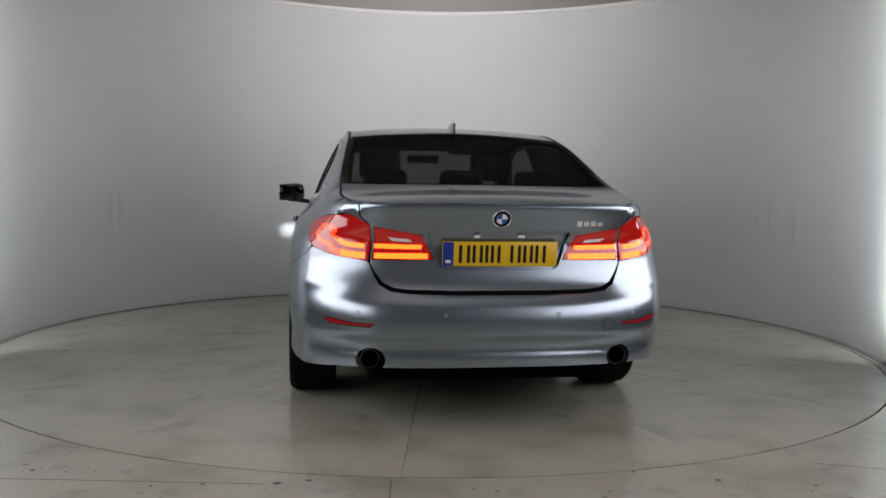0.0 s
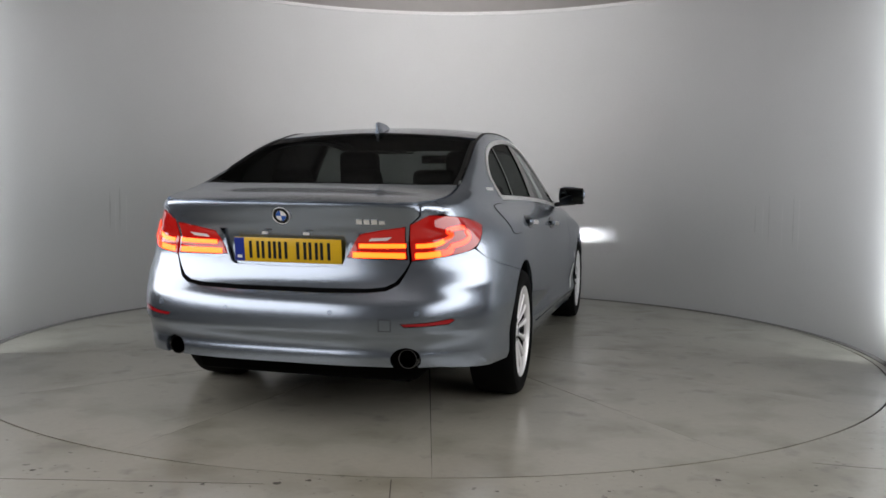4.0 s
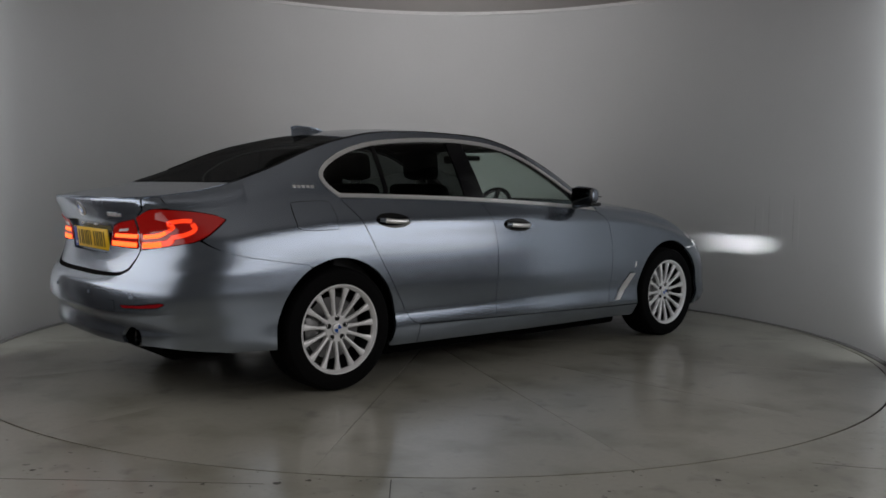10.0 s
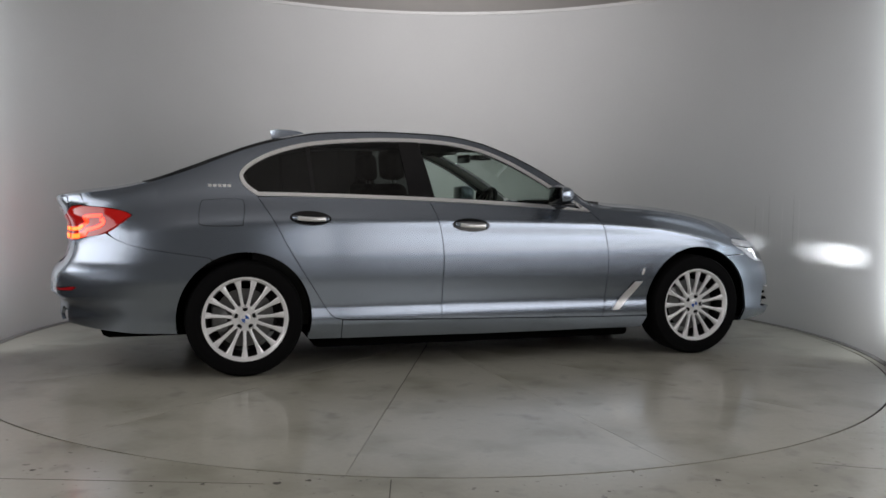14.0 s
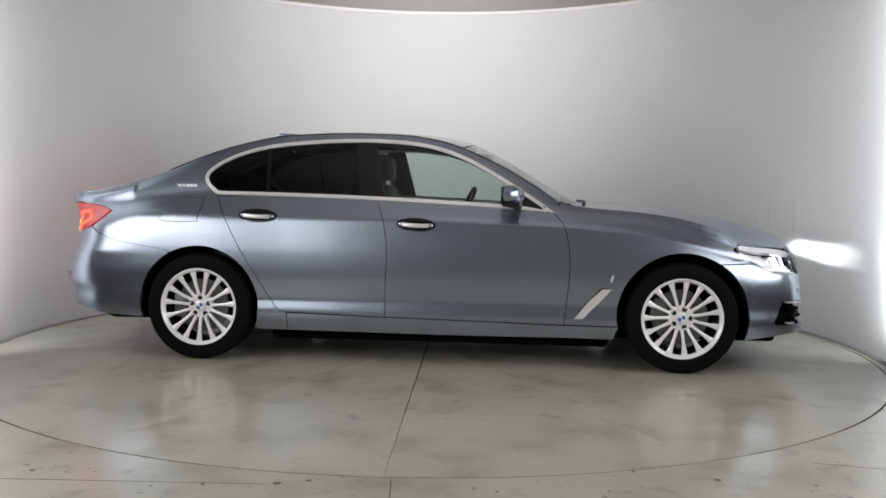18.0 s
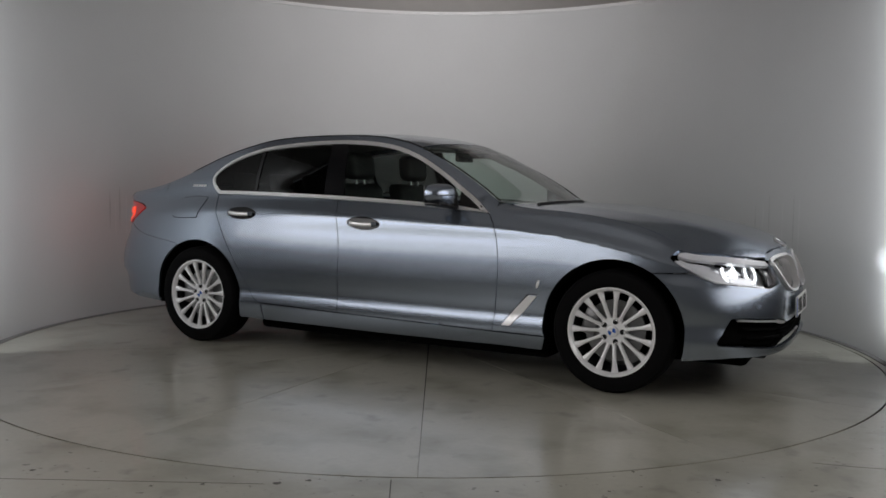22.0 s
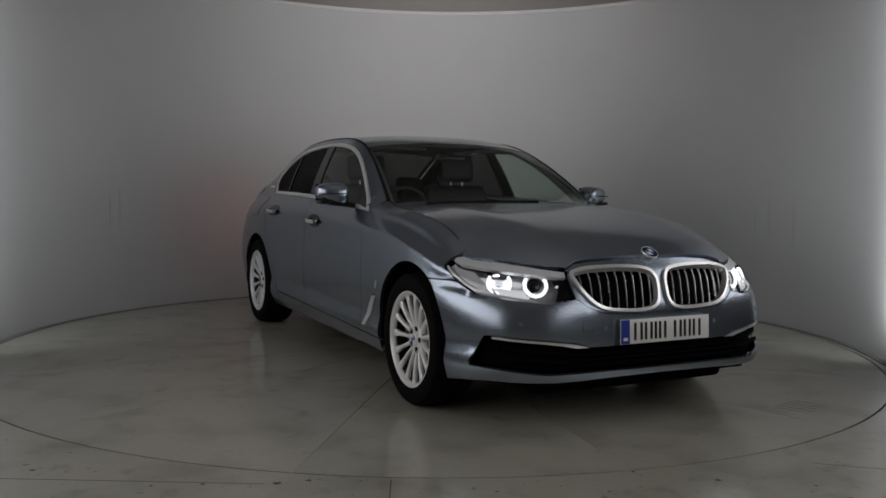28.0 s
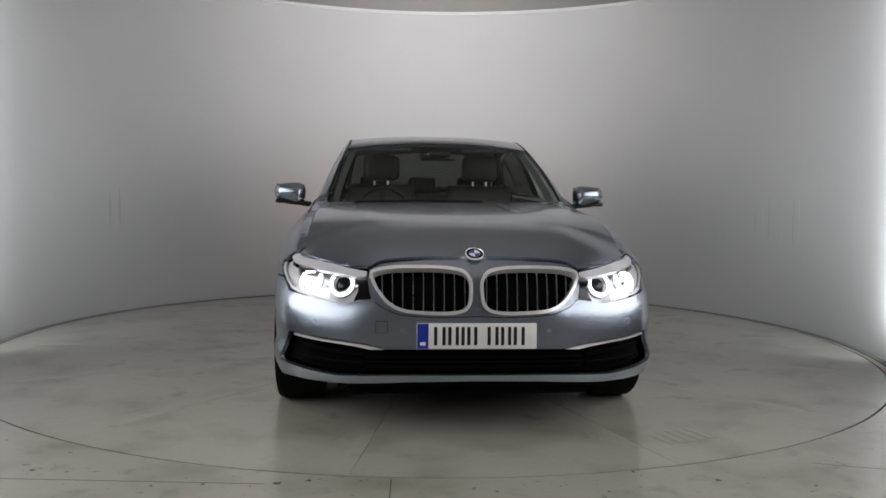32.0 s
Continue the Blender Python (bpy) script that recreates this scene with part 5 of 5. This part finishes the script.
part("scuttle", panel([(2.29, -0.70), (2.33, -0.6), (2.37, -0.3), (2.375, 0), (2.37, 0.3), (2.33, 0.6), (2.29, 0.70), (2.36, 0.68), (2.45, 0.5), (2.47, 0), (2.45, -0.5), (2.36, -0.68)], lambda u, v: (u, v, 0.965 - 0.02 * abs(v)), 0.06, 0.02, 0), BLACK, car, "black scuttle panel under the wipers")

# ---- underside and wheel housings ----
# main slab hangs below its true height to darken the ground under the car
part("underbody", box(0.42, 2.56, -0.74, 0.74, 0.115, 0.27, 0.03), VOID, car, "black underbody")
part("underbody", box(2.50, 3.62, -0.56, 0.56, 0.15, 0.55, 0.03), VOID, car, "black underbody")
part("underbody", box(-0.80, 0.45, -0.56, 0.56, 0.19, 0.62, 0.05), VOID, car, "black underbody")
part("boot_liner", box(-0.86, -0.42, -0.60, 0.60, 0.40, 0.99, 0.05), VOID, car)
for s in (-1, 1):
    yy = sorted((s * 0.56, s * 0.72))
    part("arch_liner", box(-0.52, -0.30, yy[0], yy[1], 0.45, 0.93, 0.02), VOID, car, "black boot side liner")
# added black box hides the floor behind the intake and keeps it dark
part("intake_shade_box", box(3.15, 3.60, -0.76, 0.76, 0.225, 0.43, 0.01), VOID, car, "added black box that keeps the intake dark")
# added unseen sheets stop headlamp light from reaching the grille slats
for s in (-1, 1):
    part("grille_glow_block", box(3.35, 3.70, s * 0.467 - 0.004, s * 0.467 + 0.004, 0.56, 0.725), VOID, car, "added black sheet that keeps headlamp light off the grille")
part("front_splitter", box(3.30, 3.72, -0.60, 0.60, 0.215, 0.258, 0.01), VOID, car)
for s in (-1, 1):
    for cx, r in ((0.0, 0.384), (WBASE, 0.392)):
        bm = bmesh.new()
        cols = []
        for i in range(29):
            a = radians(-15 + 208 * i / 28)
            x, z = cx + r * math.cos(a), HUBZ + 0.005 + r * math.sin(a)
            yo = yside(x, max(0.19, z)) - 0.006
            cols.append([bm.verts.new((x, s * yo, z)), bm.verts.new((x, s * 0.56, z))])
        for a, b in zip(cols, cols[1:]):
            bm.faces.new((a[0], b[0], b[1], a[1]))
        bm.faces.new([c[1] for c in cols])
        part("wheel_housing", smooth(bm), VOID, car, "black wheel housing")

# ---- cabin ----
part("cabin_floor", box(0.0, 2.3, -0.78, 0.78, 0.27, 0.34), CABIN, car)
part("firewall", box(2.30, 2.36, -0.72, 0.72, 0.3, 0.96, 0.01), VOID, car)
part("rear_bulkhead", box(-0.50, 0.05, -0.62, 0.62, 0.6, 1.045, 0.03), CABIN, car, "dark rear parcel shelf")
for s in (-1, 1):
    yy = sorted((s * 0.72, s * 0.775))
    part("door_lining", box(0.05, 2.2, yy[0], yy[1], 0.3, 0.955, 0.02), CABIN, car, "black door lining")
dash = bmesh.new()
rows = []
for y in [-0.72 + 0.08 * i for i in range(19)]:
    k = 0.03 * math.exp(-((y + 0.37) / 0.2) ** 2)
    rows.append([dash.verts.new(q) for q in ((2.30, y, 0.975), (2.05, y, 0.985 + k * 0.3), (1.86, y, 0.975 + k), (1.78, y, 0.93 + k), (1.80, y, 0.72), (2.3, y, 0.60))])
for a, b in zip(rows, rows[1:]):
    for k in range(5):
        dash.faces.new((a[k], a[k + 1], b[k + 1], b[k]))
dash.faces.new(rows[0])
dash.faces.new(rows[-1])
bmesh.ops.recalc_face_normals(dash, faces=dash.faces[:])
part("dashboard", smooth(dash, 40), CABIN, car, "black dashboard")
pts = [(0.178 * math.cos(radians(12 * i)), 0.178 * math.sin(radians(12 * i)), 0) for i in range(30)]
sw = part("steering_wheel", tube(pts, 0.016, 8, True), CABIN, car, "black steering wheel")
sw.matrix_basis = pose(1.62, -0.37, 0.93, 0, -66, 0)
part("wheel_boss", lathe([(0.0005, -0.03), (0.07, -0.03), (0.085, 0.0), (0.06, 0.02), (0.0005, 0.025)], 24, "Z"), CABIN, sw)
for a in (0, 180, 270):
    part("wheel_arm", box(0.06, 0.175, -0.018, 0.018, -0.012, 0.006, 0.004, pose(0, 0, 0, 0, 0, a + 90)), CABIN, sw)


def seat_block(x0, x1, w, z0, z1, lean=0.0, bev=0.05):
    bm = box(x0, x1, -w, w, z0, z1, bev, None, 3)
    for v in bm.verts:
        v.co.x -= lean * (v.co.z - z0)
    return bm


def front_seat(y):
    st = part("seat", seat_block(0.95, 1.50, 0.25, 0.36, 0.58), CABIN, car, "black leather front seat")
    st.matrix_basis = pose(0, y, 0)
    part("seat_back", seat_block(1.02, 1.16, 0.25, 0.52, 1.12, 0.22), CABIN, st)
    part("headrest", seat_block(0.93, 1.05, 0.135, 1.145, 1.335, 0.10, 0.045), CABIN, st, "padded headrest")
    for d in (-0.05, 0.05):
        part("headrest_post", tube([(1.0, d, 1.08), (0.99, d, 1.17)], 0.007, 8), CHROME, st, "chrome headrest post")


front_seat(-0.37)
front_seat(0.37)
bench = part("rear_bench", seat_block(0.15, 0.68, 0.66, 0.36, 0.60), CABIN, car, "black leather rear bench")
part("bench_back", seat_block(0.12, 0.28, 0.66, 0.56, 1.06, 0.35), CABIN, bench)
for y in (-0.42, 0.0, 0.42):
    part("headrest", seat_block(-0.03, 0.06, 0.12, 1.05, 1.19, 0.2, 0.04), CABIN, bench).matrix_basis = pose(0, y, 0)
PILLAR = [(-0.55, 0.98), (-0.50, 1.08), (-0.3, 1.160), (-0.1, 1.235), (0.05, 1.295), (0.3, 1.365), (0.3, 1.35), (0.17, 1.305), (0.05, 1.245), (-0.02, 1.195), (-0.04, 1.15), (-0.02, 1.09), (0.04, 1.05), (0.07, 0.98)]
for s in (-1, 1):
    part("rear_pillar_lining", panel(PILLAR, side(s), 0.05, 0.0, 0, lift=-0.022), CABIN, car, "black rear pillar lining")
part("headliner", panel(roof, lambda u, v: (u, v, ztop(u, v) - 0.03), 0.08, 0.0, 0.02), HEADLINER, car, "grey headliner")
part("interior_mirror", box(1.60, 1.625, -0.12, 0.12, 1.275, 1.335, 0.012), GLOSSBLACK, car, "black interior mirror")
part("camera_pod", box(1.68, 1.80, -0.07, 0.07, 1.30, 1.335, 0.012), BLACK, car, "black sensor pod behind the windscreen")
for s in (-1, 1):
    part("sun_visor", box(1.44, 1.62, min(s * 0.18, s * 0.52), max(s * 0.18, s * 0.52), 1.345, 1.36, 0.006), HEADLINER, car, "grey sun visor")
    bm = bmesh.new()
    rows = []
    for x in [2.22, 2.1, 1.95, 1.8, 1.65, 1.52]:
        y, z = rail_y(round(x * 500)) - 0.03, f_zr(x) - 0.012
        rows.append([bm.verts.new((x - 0.02, s * y, z)), bm.verts.new((x - 0.05, s * (y - 0.035), z - 0.01)), bm.verts.new((x - 0.09, s * (y + 0.02), z - 0.02))])
    for a, b in zip(rows, rows[1:]):
        for k in range(2):
            bm.faces.new((a[k], a[k + 1], b[k + 1], b[k]))
    part("pillar_lining", smooth(bm), HEADLINER, car, "grey windscreen pillar lining")


def motions():
    """The turntable carries the car round, clockwise from above, and slows at the end."""
    turn = [(0, 98.05), (0.5, 95.15), (1, 92.1), (1.5, 89.15), (2, 86.25), (3, 80.45), (4, 74.62), (5, 68.8), (6, 62.97), (7, 57.18), (8, 51.4), (9, 45.6), (10, 39.8), (11, 34.01), (12, 28.25), (13, 22.49), (14, 16.8), (15, 11.1), (16, 5.4), (17, -0.32), (18, -6.1), (19, -11.89), (20, -17.7), (21, -23.51), (22, -29.3), (23, -35.08), (24, -40.94), (25, -46.8), (26, -52.65), (27, -58.5), (28, -64.34), (29, -70.1), (30, -75.88), (30.5, -78.82), (31, -81.6), (31.5, -84.0), (32, -85.76)]
    walk(turntable, [(t, pose(0, 0, 0, 0, 0, a)) for t, a in turn])
    walk(car, [(t, pose(0, 0, 0, 0, 0, a) @ pose(-1.362, 0.0245, 0)) for t, a in turn])


motions()
